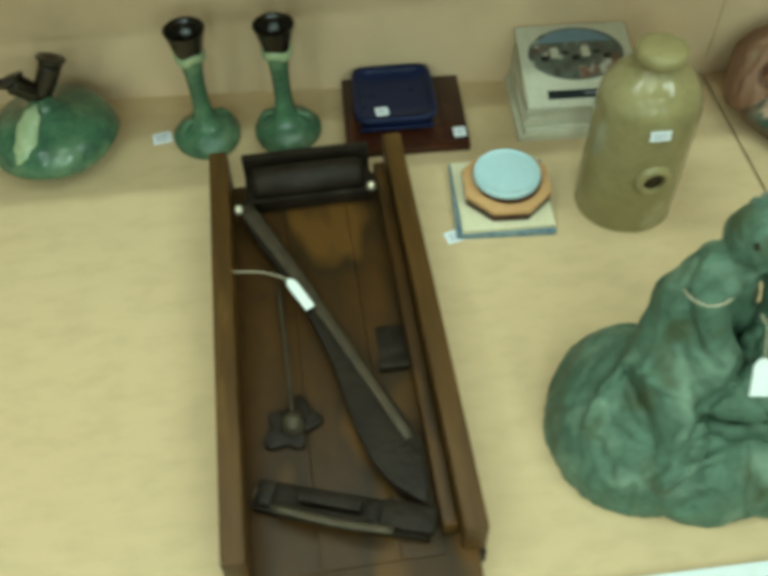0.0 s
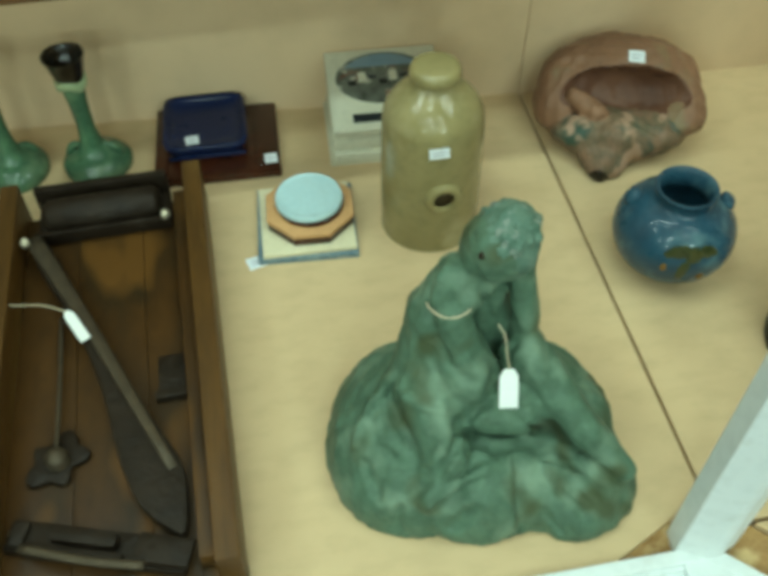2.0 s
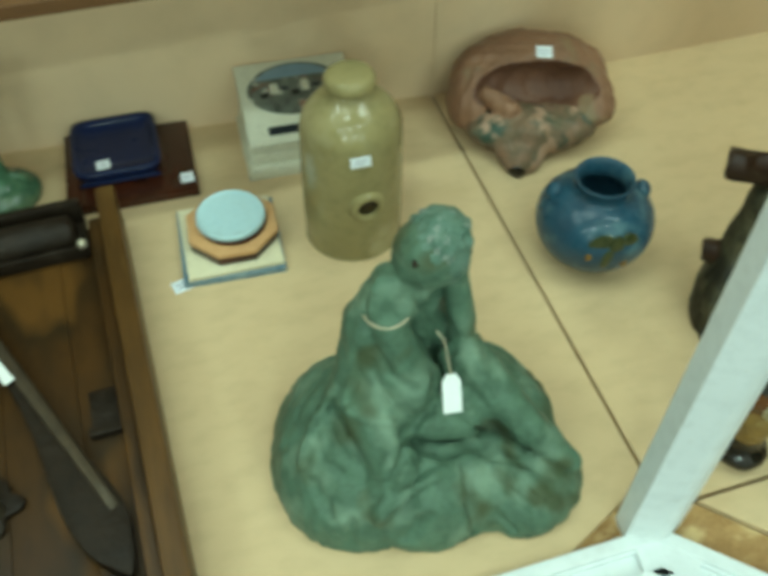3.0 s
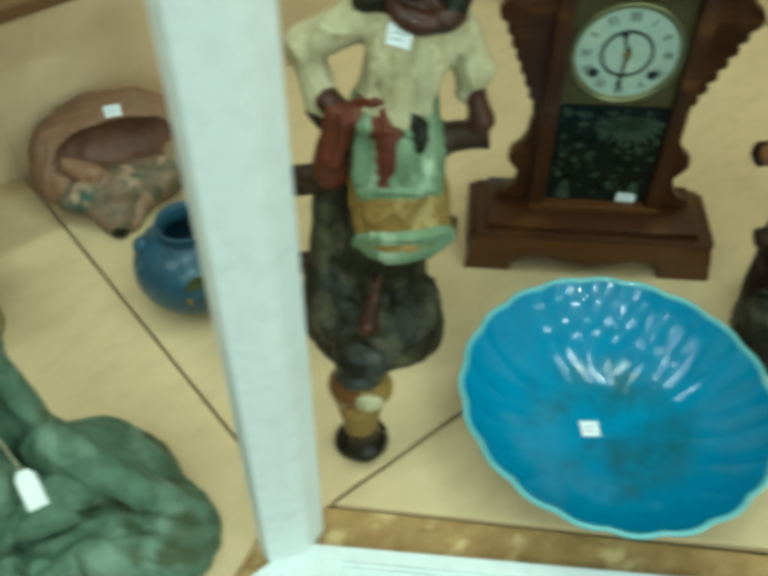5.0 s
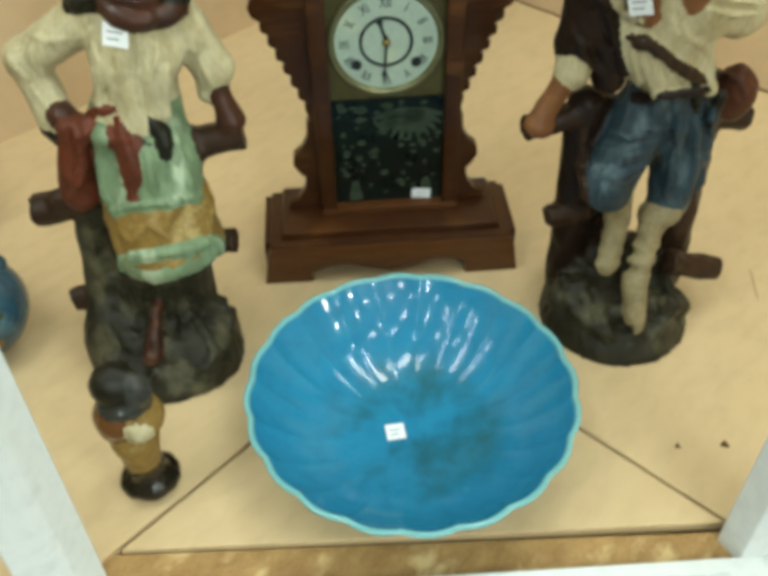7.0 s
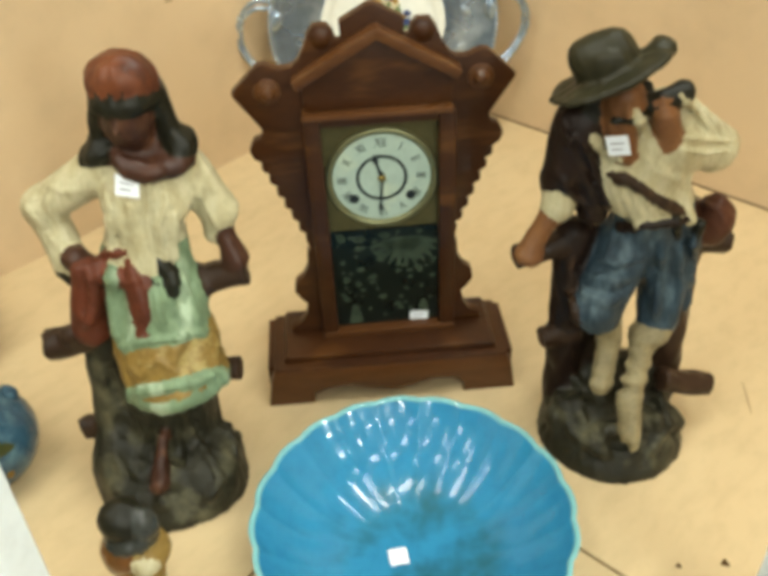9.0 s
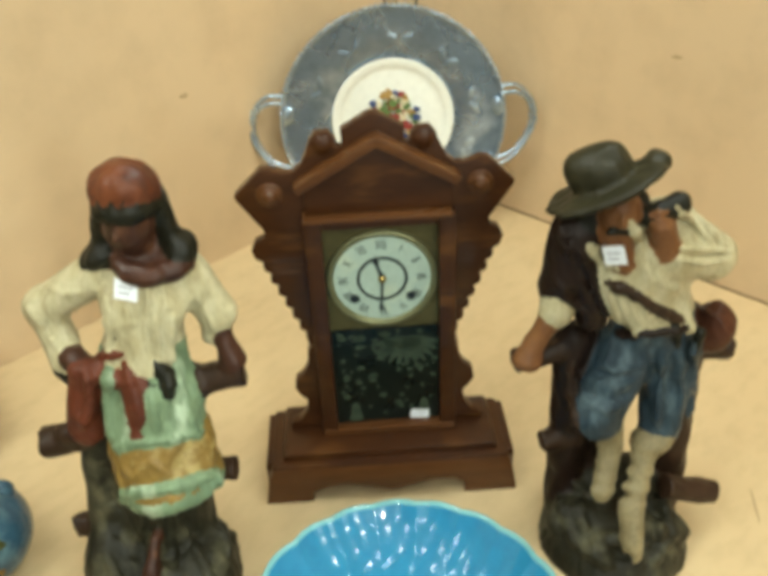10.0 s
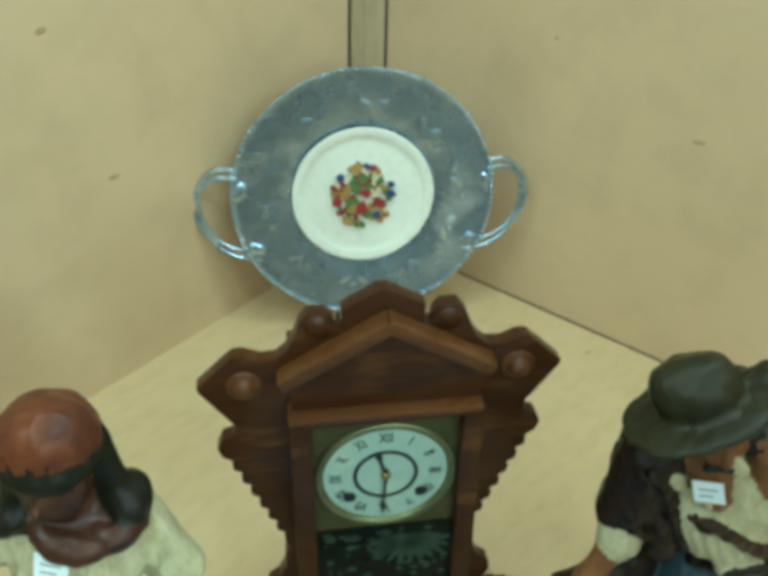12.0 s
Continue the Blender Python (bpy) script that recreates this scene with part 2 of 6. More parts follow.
BARK = material("brown_painted_log", (0.05, 0.025, 0.014), 0.38, (0.022, 0.012, 0.007), 30, 1.0, 0.3, coat=0.03)
# the lighter spots paint highlights on the blue cloth
DENIM = material("blue_painted_clay", (0.046, 0.080, 0.102), 0.4, (0.014, 0.025, 0.036), 26, 1.0, 0.5, 60, stretch=(1.5, 1.5, 0.6), coat=0.03, spots=(0.13, 0.19, 0.215), spot_scale=18, spot_low=0.54, spot_high=0.74)
HAT = material("olive_felt_painted_clay", (0.0198, 0.018, 0.00864), 0.4, (0.0306, 0.027, 0.0126), 24, 1.0, 0.2, coat=0.03)
VEST = material("dark_brown_painted_clay", (0.0084, 0.00455, 0.00322), 0.38, (0.021, 0.0098, 0.0063), 24, 1.0, 0.5, coat=0.03)
BROWN_GLAZE = material("brown_glaze", (0.16, 0.06, 0.012), 0.2, (0.09, 0.035, 0.01), 30, 1.0, coat=0.5)
GREY_GLAZE = material("grey_blue_glaze", (0.045, 0.05, 0.045), 0.25, (0.018, 0.018, 0.014), 60, 1.0, coat=0.4)
LAMP_FRAME = material("lamp_housing", (0.75, 0.75, 0.73), 0.5)


# ---- building helpers ----
def thing(name, x, y, z=0.0, rz=0.0, label="", category="", group="", kind=""):
    ob = new(name)
    ob.empty_display_size = 0.03
    ob.matrix_world = pose(x, y, z, 0, 0, rz)
    return tagged(ob, label, category, group, kind)


def part(name, bm, mat, parent=None, label="", smooth=True, m=None):
    bmesh.ops.recalc_face_normals(bm, faces=bm.faces)
    me = bpy.data.meshes.new(name)
    bm.to_mesh(me)
    bm.free()
    for x in (mat if isinstance(mat, (list, tuple)) else [mat]):
        me.materials.append(x)
    if smooth:
        me.shade_smooth()
    ob = new(name, me)
    if parent is not None:
        ob.parent = parent
    if m is not None:
        ob.matrix_local = m
    return tagged(ob, label)


def sharp(ob, degrees=35):
    ob.data.set_sharp_from_angle(angle=radians(degrees))
    return ob


def slab(x0, x1, y0, y1, z0, z1, bevel=0.0, seg=2):
    bm = bmesh.new()
    bmesh.ops.create_cube(bm, size=1, matrix=Matrix.LocRotScale(((x0 + x1) / 2, (y0 + y1) / 2, (z0 + z1) / 2), None, (x1 - x0, y1 - y0, z1 - z0)))
    if bevel:
        bmesh.ops.bevel(bm, geom=list(bm.edges), offset=bevel, segments=seg, affect="EDGES", profile=0.6)
    return bm


def prism(outline, z0, z1, bevel=0.0, seg=2):
    """A plate of that outline (x, y), from z0 to z1."""
    bm = bmesh.new()
    low = [bm.verts.new((x, y, z0)) for x, y in outline]
    f = bm.faces.new(low)
    up = bmesh.ops.extrude_face_region(bm, geom=[f])
    bmesh.ops.translate(bm, vec=(0, 0, z1 - z0), verts=[v for v in up["geom"] if isinstance(v, bmesh.types.BMVert)])
    if bevel:
        bmesh.ops.recalc_face_normals(bm, faces=bm.faces)
        bmesh.ops.bevel(bm, geom=list(bm.edges), offset=bevel, segments=seg, affect="EDGES", profile=0.6)
    return bm


def upright(outline, y0, y1, bevel=0.0):
    """A board of that outline in (x, z), thick from y0 to y1."""
    bm = prism(outline, -y1, -y0, bevel)
    bmesh.ops.rotate(bm, verts=bm.verts, cent=(0, 0, 0), matrix=Matrix.Rotation(radians(90), 3, "X"))
    return bm


def lathe(profile, seg=48, wave=None):
    """A turned body of that profile (radius, height); wave(angle, i, radius, height) may change each point."""
    bm = bmesh.new()
    rings = []
    for i, (r, z) in enumerate(profile):
        if r < 1e-6:
            rings.append([bm.verts.new((0, 0, z))])
            continue
        ring = []
        for k in range(seg):
            a = 2 * math.pi * k / seg
            rr, zz = wave(a, i, r, z) if wave else (r, z)
            ring.append(bm.verts.new((rr * math.cos(a), rr * math.sin(a), zz)))
        rings.append(ring)
    for p, q in zip(rings, rings[1:]):
        for k in range(seg):
            k2 = (k + 1) % seg
            if len(p) == 1 and len(q) == 1:
                continue
            if len(p) == 1:
                bm.faces.new((p[0], q[k], q[k2]))
            elif len(q) == 1:
                bm.faces.new((p[k], p[k2], q[0]))
            else:
                bm.faces.new((p[k], p[k2], q[k2], q[k]))
    return bm


def smooth_profile(points, n=5):
    """A denser profile through the points (Catmull-Rom)."""
    p = [Vector(q) for q in points]
    p = [2 * p[0] - p[1]] + p + [2 * p[-1] - p[-2]]
    out = []
    for i in range(1, len(p) - 2):
        for k in range(n):
            t = k / n
            out.append(tuple(0.5 * (2 * p[i] + (p[i + 1] - p[i - 1]) * t + (2 * p[i - 1] - 5 * p[i] + 4 * p[i + 1] - p[i + 2]) * t * t
                                    + (3 * p[i] - p[i - 1] - 3 * p[i + 1] + p[i + 2]) * t ** 3)))
    out.append(tuple(p[-2]))
    return out


def tube(points, radius, seg=10, radius_end=None, flat=1.0, n=6):
    """A round rod along a smooth line through the points."""
    line = [Vector(q) for q in (smooth_profile(points, n) if len(points) > 2 else points)]
    bm = bmesh.new()
    rings = []
    up = Vector((0, 0, 1))
    for i, c in enumerate(line):
        d = (line[min(i + 1, len(line) - 1)] - line[max(i - 1, 0)]).normalized()
        s = d.cross(up)
        s = s.normalized() if s.length > 1e-3 else Vector((1, 0, 0))
        u = s.cross(d)
        r = radius + ((radius_end if radius_end is not None else radius) - radius) * i / max(1, len(line) - 1)
        rings.append([bm.verts.new(c + r * (s * math.cos(2 * math.pi * k / seg) + flat * u * math.sin(2 * math.pi * k / seg))) for k in range(seg)])
    for p, q in zip(rings, rings[1:]):
        for k in range(seg):
            bm.faces.new((p[k], p[(k + 1) % seg], q[(k + 1) % seg], q[k]))
    bm.faces.new(rings[0])
    bm.faces.new(rings[-1])
    return bm


def moved(bm, m):
    bmesh.ops.transform(bm, matrix=m, verts=bm.verts)
    return bm


def join(*bms):
    out = bmesh.new()
    for b in bms:
        me = bpy.data.meshes.new("tmp")
        b.to_mesh(me)
        b.free()
        out.from_mesh(me)
        bpy.data.meshes.remove(me)
    return out


class Clay:
    """Clay shapes that run into one another, turned into one mesh. Each shape has its own material slot."""

    def __init__(self):
        self.shapes, self.mats = [], []

    def slot(self, mat):
        if mat not in self.mats:
            self.mats.append(mat)
        return self.mats.index(mat)

    def ball(self, c, r, mat, k=0.01, turn=(0, 0, 0)):
        self.shapes.append(("ball", np.array(c), np.array(r if isinstance(r, tuple) else (r, r, r), float), np.array(Euler([radians(a) for a in turn]).to_matrix()).T, self.slot(mat), k))

    def limb(self, a, b, ra, rb, mat, k=0.008):
        self.shapes.append(("limb", np.array(a, float), np.array(b, float), (ra, rb), self.slot(mat), k))

    def log(self, a, b, r, mat, k=0.006):
        """A straight round log with sawn ends."""
        self.shapes.append(("log", np.array(a, float), np.array(b, float), (r, r), self.slot(mat), k))

    def cut(self, c, r, mat, turn=(0, 0, 0)):
        self.ball(c, r, mat, 0.001, turn)
        self.shapes[-1] = ("cut",) + self.shapes[-1][1:]

    def march(self, eye, targets):
        """Where straight lines from eye through the targets first meet the clay."""
        p = np.repeat(np.array(eye, float)[None], len(targets), 0)
        way = np.array(targets, float) - p
        way /= np.linalg.norm(way, axis=1)[:, None]
        for _ in range(160):
            d = self.field(p)[0]
            p = p + way * np.where(d < 0.0005, 0, np.maximum(0.6 * d, 0.0004))[:, None]
        return p, way

    def touch(self, start, target):
        """Where the straight line from start through target first meets the clay, and the clay's direction there."""
        p = self.march(start, [target])[0][0]
        e = 0.004
        g = np.array([self.field((p + e * np.eye(3)[i])[None])[0][0] - self.field((p - e * np.eye(3)[i])[None])[0][0] for i in range(3)])
        return Vector(p), Vector(g / np.linalg.norm(g))

    def relief(self, eye, depth, lines):
        """Folds and grooves worked into the surface: each line is (radius, material or None for a groove, points (x, z) in the plane y = depth)."""
        rows, many = [], []
        for r, mat, pts in lines:
            dense = []
            for (x0, z0), (x1, z1) in zip(pts, pts[1:]):
                n = max(2, int(math.hypot(x1 - x0, z1 - z0) / 0.012))
                dense += [(x0 + (x1 - x0) * k / n, depth, z0 + (z1 - z0) * k / n) for k in range(n)]
            dense.append((pts[-1][0], depth, pts[-1][1]))
            rows.append((r, mat, len(many), len(many) + len(dense)))
            many += dense
        hit, way = self.march(eye, many)
        for r, mat, i0, i1 in rows:
            sink = 0.2 * r if mat else -0.2 * r
            for i in range(i0, i1 - 1):
                a, b = hit[i] + way[i] * sink, hit[i + 1] + way[i + 1] * sink
                if np.linalg.norm(b - a) > 0.05:
                    continue
                if mat:
                    self.limb(a, b, r * (0.6 if i == i0 else 1), r * (0.6 if i == i1 - 2 else 1), mat, 0.7 * r)
                else:
                    self.shapes.append(("groove", a, b, (r, r), 0, 0.8 * r))

    @staticmethod
    def blend(shape, q, d, best, who):
        """The distances d, and whose they are, after one more shape."""
        kind, a, b, c, slot, k = shape
        if kind in ("limb", "groove"):
            ab = b - a
            h = np.clip(((q - a) @ ab) / (ab @ ab), 0, 1)
            e = np.linalg.norm(q - a - h[..., None] * ab, axis=-1) - (c[0] + (c[1] - c[0]) * h)
        elif kind == "log":
            ab = b - a
            h = ((q - a) @ ab) / (ab @ ab)
            e = np.maximum(np.linalg.norm(q - a - h[..., None] * ab, axis=-1) - c[0], (np.abs(h - 0.5) - 0.5) * np.linalg.norm(ab))
        else:
            q = (q - a) @ c.T
            n = np.linalg.norm(q / b, axis=-1)
            e = n * (n - 1) / (np.linalg.norm(q / (b * b), axis=-1) + 1e-9)
        if kind == "cut":
            return np.maximum(d, -e), np.maximum(best, -e), np.where(-e > d - 0.002, slot, who)
        if kind == "groove":
            h = np.maximum(k - np.abs(d + e), 0) / k
            return np.maximum(d, -e) + h * h * k * 0.25, best, who
        h = np.maximum(k - np.abs(d - e), 0) / k
        return np.minimum(d, e) - h * h * k * 0.25, np.minimum(best, e), np.where(e < best, slot, who)

    def field(self, p, axes=None):
        """The distance to the clay at the points p; with axes, p is their grid and far points are left at 9."""
        d, who = np.full(p.shape[:-1], 9.0), np.zeros(p.shape[:-1], int)
        best = d.copy()
        for shape in self.shapes:
            a, b, c = shape[1:4]
            sel = ...
            if axes:
                lo, hi = (np.minimum(a, b) - max(c), np.maximum(a, b) + max(c)) if shape[0] in ("limb", "groove", "log") else (a - b.max(), a + b.max())
                sel = tuple(slice(*np.searchsorted(axes[i], (lo[i] - 0.02, hi[i] + 0.02))) for i in range(3))
            d[sel], best[sel], who[sel] = self.blend(shape, p[sel], d[sel], best[sel], who[sel])
        return d, who

    def build(self, name, lo, hi, step, rough=0.0, rough_scale=60.0, flat=0.0, fold=0.0):
        lo, hi = np.array(lo, float), np.array(hi, float)
        axes = [np.arange(lo[i], hi[i] + step, step) for i in range(3)]
        p = np.stack(np.meshgrid(*axes, indexing="ij"), -1)
        d = self.field(p, axes)[0]
        rng = np.random.RandomState(4)
        if rough:
            for octave in range(5):
                w = rng.normal(size=(3,)) * rough_scale * (1.0 + 0.6 * octave)
                d = d + rough / (1 + 0.5 * octave) * np.sin(p @ w + rng.rand() * 6 + 2 * np.sin(p @ (w[::-1] * 0.37)))
        d = np.maximum(d, flat - p[..., 2])
        inside = d < 0
        n = np.array(d.shape) - 1
        acc, cnt = np.zeros((*n, 3)), np.zeros(n)
        for ax in range(3):
            for a in (0, 1):
                for b in (0, 1):
                    o = [0, 0, 0]
                    o[(ax + 1) % 3], o[(ax + 2) % 3] = a, b
                    e = list(o)
                    e[ax] = 1
                    s1 = tuple(slice(o[i], o[i] + n[i]) for i in range(3))
                    s2 = tuple(slice(e[i], e[i] + n[i]) for i in range(3))
                    cross = inside[s1] != inside[s2]
                    t = np.where(cross, d[s1] / np.where(cross, d[s1] - d[s2], 1), 0)
                    for i in range(3):
                        acc[..., i] += np.where(cross, o[i] + (t if i == ax else 0), 0)
                    cnt += cross
        mask = cnt > 0
        idx = np.full(n, -1)
        idx[mask] = np.arange(mask.sum())
        verts = (np.argwhere(mask) + acc[mask] / cnt[mask][:, None]) * step + lo
        faces = []
        for ax in range(3):
            b, c = (ax + 1) % 3, (ax + 2) % 3
            s1, s2 = [slice(1, -1)] * 3, [slice(1, -1)] * 3
            s1[ax], s2[ax] = slice(0, -1), slice(1, None)
            cross = np.argwhere(inside[tuple(s1)] != inside[tuple(s2)])
            cross = cross + np.array([0 if i == ax else 1 for i in range(3)])
            first = inside[tuple(cross.T)]

            def cell(db, dc):
                q = cross.copy()
                q[:, b] += db
                q[:, c] += dc
                return idx[tuple(q.T)]
            quad = np.stack([cell(-1, -1), cell(0, -1), cell(0, 0), cell(-1, 0)], 1)
            quad[~first] = quad[~first][:, ::-1]
            faces.append(quad)
        faces = np.concatenate(faces)
        me = bpy.data.meshes.new(name)
        me.from_pydata(verts.tolist(), [], faces.tolist())
        me.polygons.foreach_set("material_index", self.field(verts[faces].mean(1))[1].astype(np.int32))
        for m in self.mats:
            me.materials.append(m)
        me.shade_smooth()
        me.update()
        return me


def sticker(x, y, z, w, h, rot, parent=None):
    """A small white price sticker with bars for its print."""
    t = new("price_sticker")
    t.empty_display_size = 0.01
    t.matrix_world = Matrix.Translation((x, y, z)) @ rot
    tagged(t, "small white paper price sticker with faint print", "sticker", "price stickers")
    part("paper", slab(-w / 2, w / 2, -h / 2, h / 2, 0, 0.0006), LABEL, t, smooth=False)
    for i in range(2):
        part("print_bar", slab(-w * 0.32, w * (0.3 - 0.15 * i), h * (0.08 - 0.3 * i), h * (0.16 - 0.3 * i), 0.0006, 0.0008), INK, t, smooth=False)
    return t


def facing(n, up=(0, 0, 1), spin=0):
    """The turn of a flat piece whose face looks along n."""
    return Vector(n).to_track_quat("Z", "Y").to_matrix().to_4x4() @ pose(0, 0, 0, 0, 0, spin)


def sticker_on(clay, place, start, target, w, h, spin=0):
    """A price sticker stuck on a clay thing that stands at place; start and target: a line in the world."""
    inv = place.inverted()
    p, g = clay.touch(inv @ Vector(start), inv @ Vector(target))
    g = (place.to_3x3() @ g).normalized()
    return sticker(*(place @ p + g * 0.0016), w, h, facing(g, spin=spin))


# ---- the structure ----
CORNER_X, CORNER_Y = 1.93, 1.5
JOINT_X, FRONT_Y, INNER_X = 0.55, 0.707, 1.055
CASE_TOP = 1.3


def structure(name, bm, mat, label, category, smooth=False):
    return tagged(part(name, bm, mat, None, smooth=smooth), label, category, kind="structure")


structure("floor_board_left", prism([(-1.4, 0.690), (0.425, 0.690), (0.505, 0.728), (0.548, 0.745), (0.548, 1.503), (-1.4, 1.64)], -0.018, 0, 0.0012), PLY,
          "pale plywood shelf board with a worn front edge", "shelf board")
structure("floor_board_corner", prism([(0.5525, 0.7105), (1.0595, 0.7105), (1.0595, 0.222), (1.09, -0.6), (1.926, -0.6), (1.926, 1.5), (0.5525, 1.5)], -0.018, 0, 0.0012), PLY,
          "pale plywood corner shelf board with small knots", "shelf board")
structure("floor_board_triangle", prism([(0.592, 0.7055), (1.0555, 0.7055), (1.0555, 0.243)], -0.018, -0.001, 0.0012), PLY,
          "pale plywood triangular shelf piece", "shelf board")
structure("front_strip", prism([(0.40, 0.700), (0.40, 0.735), (0.5475, 0.760), (0.59, 0.704), (1.058, 0.228), (1.07, 0.20), (1.03, 0.18), (0.53, 0.68), (0.40, 0.672)], -0.03, -0.006, 0.001), OSB,
          "ochre strand board strip along the front edge", "strip")
structure("shelf_substructure", prism([(-1.4, 0.68), (0.53, 0.66), (1.05, 0.16), (1.05, -0.6), (1.93, -0.6), (1.93, 1.5), (0.55, 1.5), (-1.4, 1.64)], -0.08, -0.031), GAP,
          "dark timber under the shelf boards", "substructure")


def wall_quad(p, q, z0, z1, thick):
    a, b = Vector(p), Vector(q)
    d = (b - a).normalized()
    nrm = Vector((-d.y, d.x)) * thick
    return prism([tuple(a), tuple(b), tuple(b + nrm), tuple(a + nrm)], z0, z1)


structure("wall_back", wall_quad((0.55, 1.5), (1.93, 1.5), -0.08, CASE_TOP, 0.02), WALL, "beige board back wall of the corner display", "wall")
structure("wall_left", wall_quad((-1.4, 1.64), (0.5495, 1.502), -0.08, CASE_TOP, 0.02), WALL, "beige board back wall of the long display", "wall")
structure("wall_right", wall_quad((1.93, 1.52), (1.93, -0.6), -0.08, CASE_TOP, 0.02), WALL, "beige board side wall of the corner display", "wall")
structure("wall_end_left", wall_quad((-1.4, 0.69), (-1.4, 1.66), -0.08, CASE_TOP, 0.02), WALL, "beige board end wall of the display", "wall")
structure("wall_end_right", wall_quad((1.95, -0.6), (1.05, -0.6), -0.08, CASE_TOP, 0.02), WALL, "beige board end wall of the display", "wall")
structure("upper_shelf", prism([(-1.4, 1.325), (0.70, 1.325), (0.70, 1.499), (0.5495, 1.501), (-1.4, 1.638)], 0.352, 0.372, 0.003), DARK_BOARD,
          "dark brown stained wooden upper shelf along the back wall", "shelf")
structure("corner_trim", slab(1.872, 1.927, 1.457, 1.497, 0.0, CASE_TOP, 0.002), TRIM, "pale wooden batten in the wall corner", "trim")
# solid dark strips draw the shadow lines along both sides of the batten
structure("corner_gap", join(slab(1.869, 1.873, 1.4955, 1.4995, 0, CASE_TOP), slab(1.9255, 1.9295, 1.454, 1.458, 0, CASE_TOP)), GAP, "dark strips put in for the shadow gap beside the corner batten", "gap")

structure("wall_joint_right", slab(1.9265, 1.9295, -0.598, 1.452, -0.004, 0.0015), DARK_BOARD, "dark joint between the shelf board and the side wall", "gap")


def post(name, outline):
    structure(name, prism(outline, -0.03, CASE_TOP, 0.0025), WHITE, "white enamelled metal corner post", "post")


post("post_left", [(0.494, 0.716), (0.491, 0.689), (0.522, 0.674), (0.534, 0.674), (0.566, 0.690), (0.552, 0.712), (0.53, 0.722)])
post("post_right", [(1.034, 0.240), (1.024, 0.210), (1.030, 0.201), (1.052, 0.184), (1.08, 0.186), (1.078, 0.216), (1.062, 0.240)])


def rail(name, a, b, width, inner_side):
    """A front rail of white metal with a groove along it; a, b: its inner edge."""
    p, q = Vector(a), Vector(b)
    d = (q - p).normalized()
    s = Vector((d.y, -d.x)) * inner_side
    bms = []
    for w0, w1, z1 in ((0.0, 0.016, 0.006), (0.016, 0.020, 0.001), (0.020, width - 0.012, -0.004), (width - 0.012, width, 0.006)):
        bms.append(prism([tuple(p + s * w0), tuple(q + s * w0), tuple(q + s * w1), tuple(p + s * w1)], -0.06, z1, 0.001))
    structure(name, join(*bms), WHITE, "white enamelled metal front rail with a groove", "rail")


rail("rail_left", (-1.4, 0.689), (0.526, 0.689), 0.055, 1)
rail("rail_diagonal", (0.5335, 0.685), (1.034, 0.2005), 0.055, 1)
rail("rail_right", (1.05, 0.19), (1.05, -0.6), 0.055, 1)
for name, outline in (("rail_joint_left", [(0.496, 0.6885), (0.526, 0.6885), (0.534, 0.6845), (0.568, 0.652), (0.531, 0.612), (0.49, 0.634)]),
                      ("rail_joint_right", [(1.012, 0.2225), (1.0335, 0.200), (1.0495, 0.19), (1.0495, 0.16), (0.995, 0.16), (0.972, 0.184)])):
    structure(name, prism(outline, -0.06, 0.0045, 0.001), WHITE, "white metal plate where two front rails meet", "plate")
structure("plinth", prism([(-1.4, 0.64), (0.51, 0.64), (1.0, 0.165), (1.0, -0.6), (1.95, -0.6), (1.95, 1.66), (-1.4, 1.66)], -0.85, -0.081), WHITE, "white base cabinet under the display", "cabinet")
structure("floor", slab(-5, 2.4, -5, 2.2, -0.9, -0.851), CARPET, "dark grey shop carpet", "floor")
structure("ceiling", slab(-5, 2.4, -5, 2.2, LAMP_Z + 0.03, LAMP_Z + 0.08), ROOM, "off-white shop ceiling", "ceiling")
structure("room_wall_north", slab(-5, 2.4, 2.1, 2.2, -0.85, LAMP_Z + 0.03), ROOM, "off-white shop wall", "wall")
structure("room_wall_south", slab(-5, 2.4, -5.1, -5, -0.85, LAMP_Z + 0.03), ROOM, "off-white shop wall", "wall")
structure("room_wall_east", slab(2.3, 2.4, -5, 2.1, -0.85, LAMP_Z + 0.03), ROOM, "off-white shop wall", "wall")
structure("room_wall_west", slab(-5.1, -5, -5, 2.1, -0.85, LAMP_Z + 0.03), ROOM, "off-white shop wall", "wall")


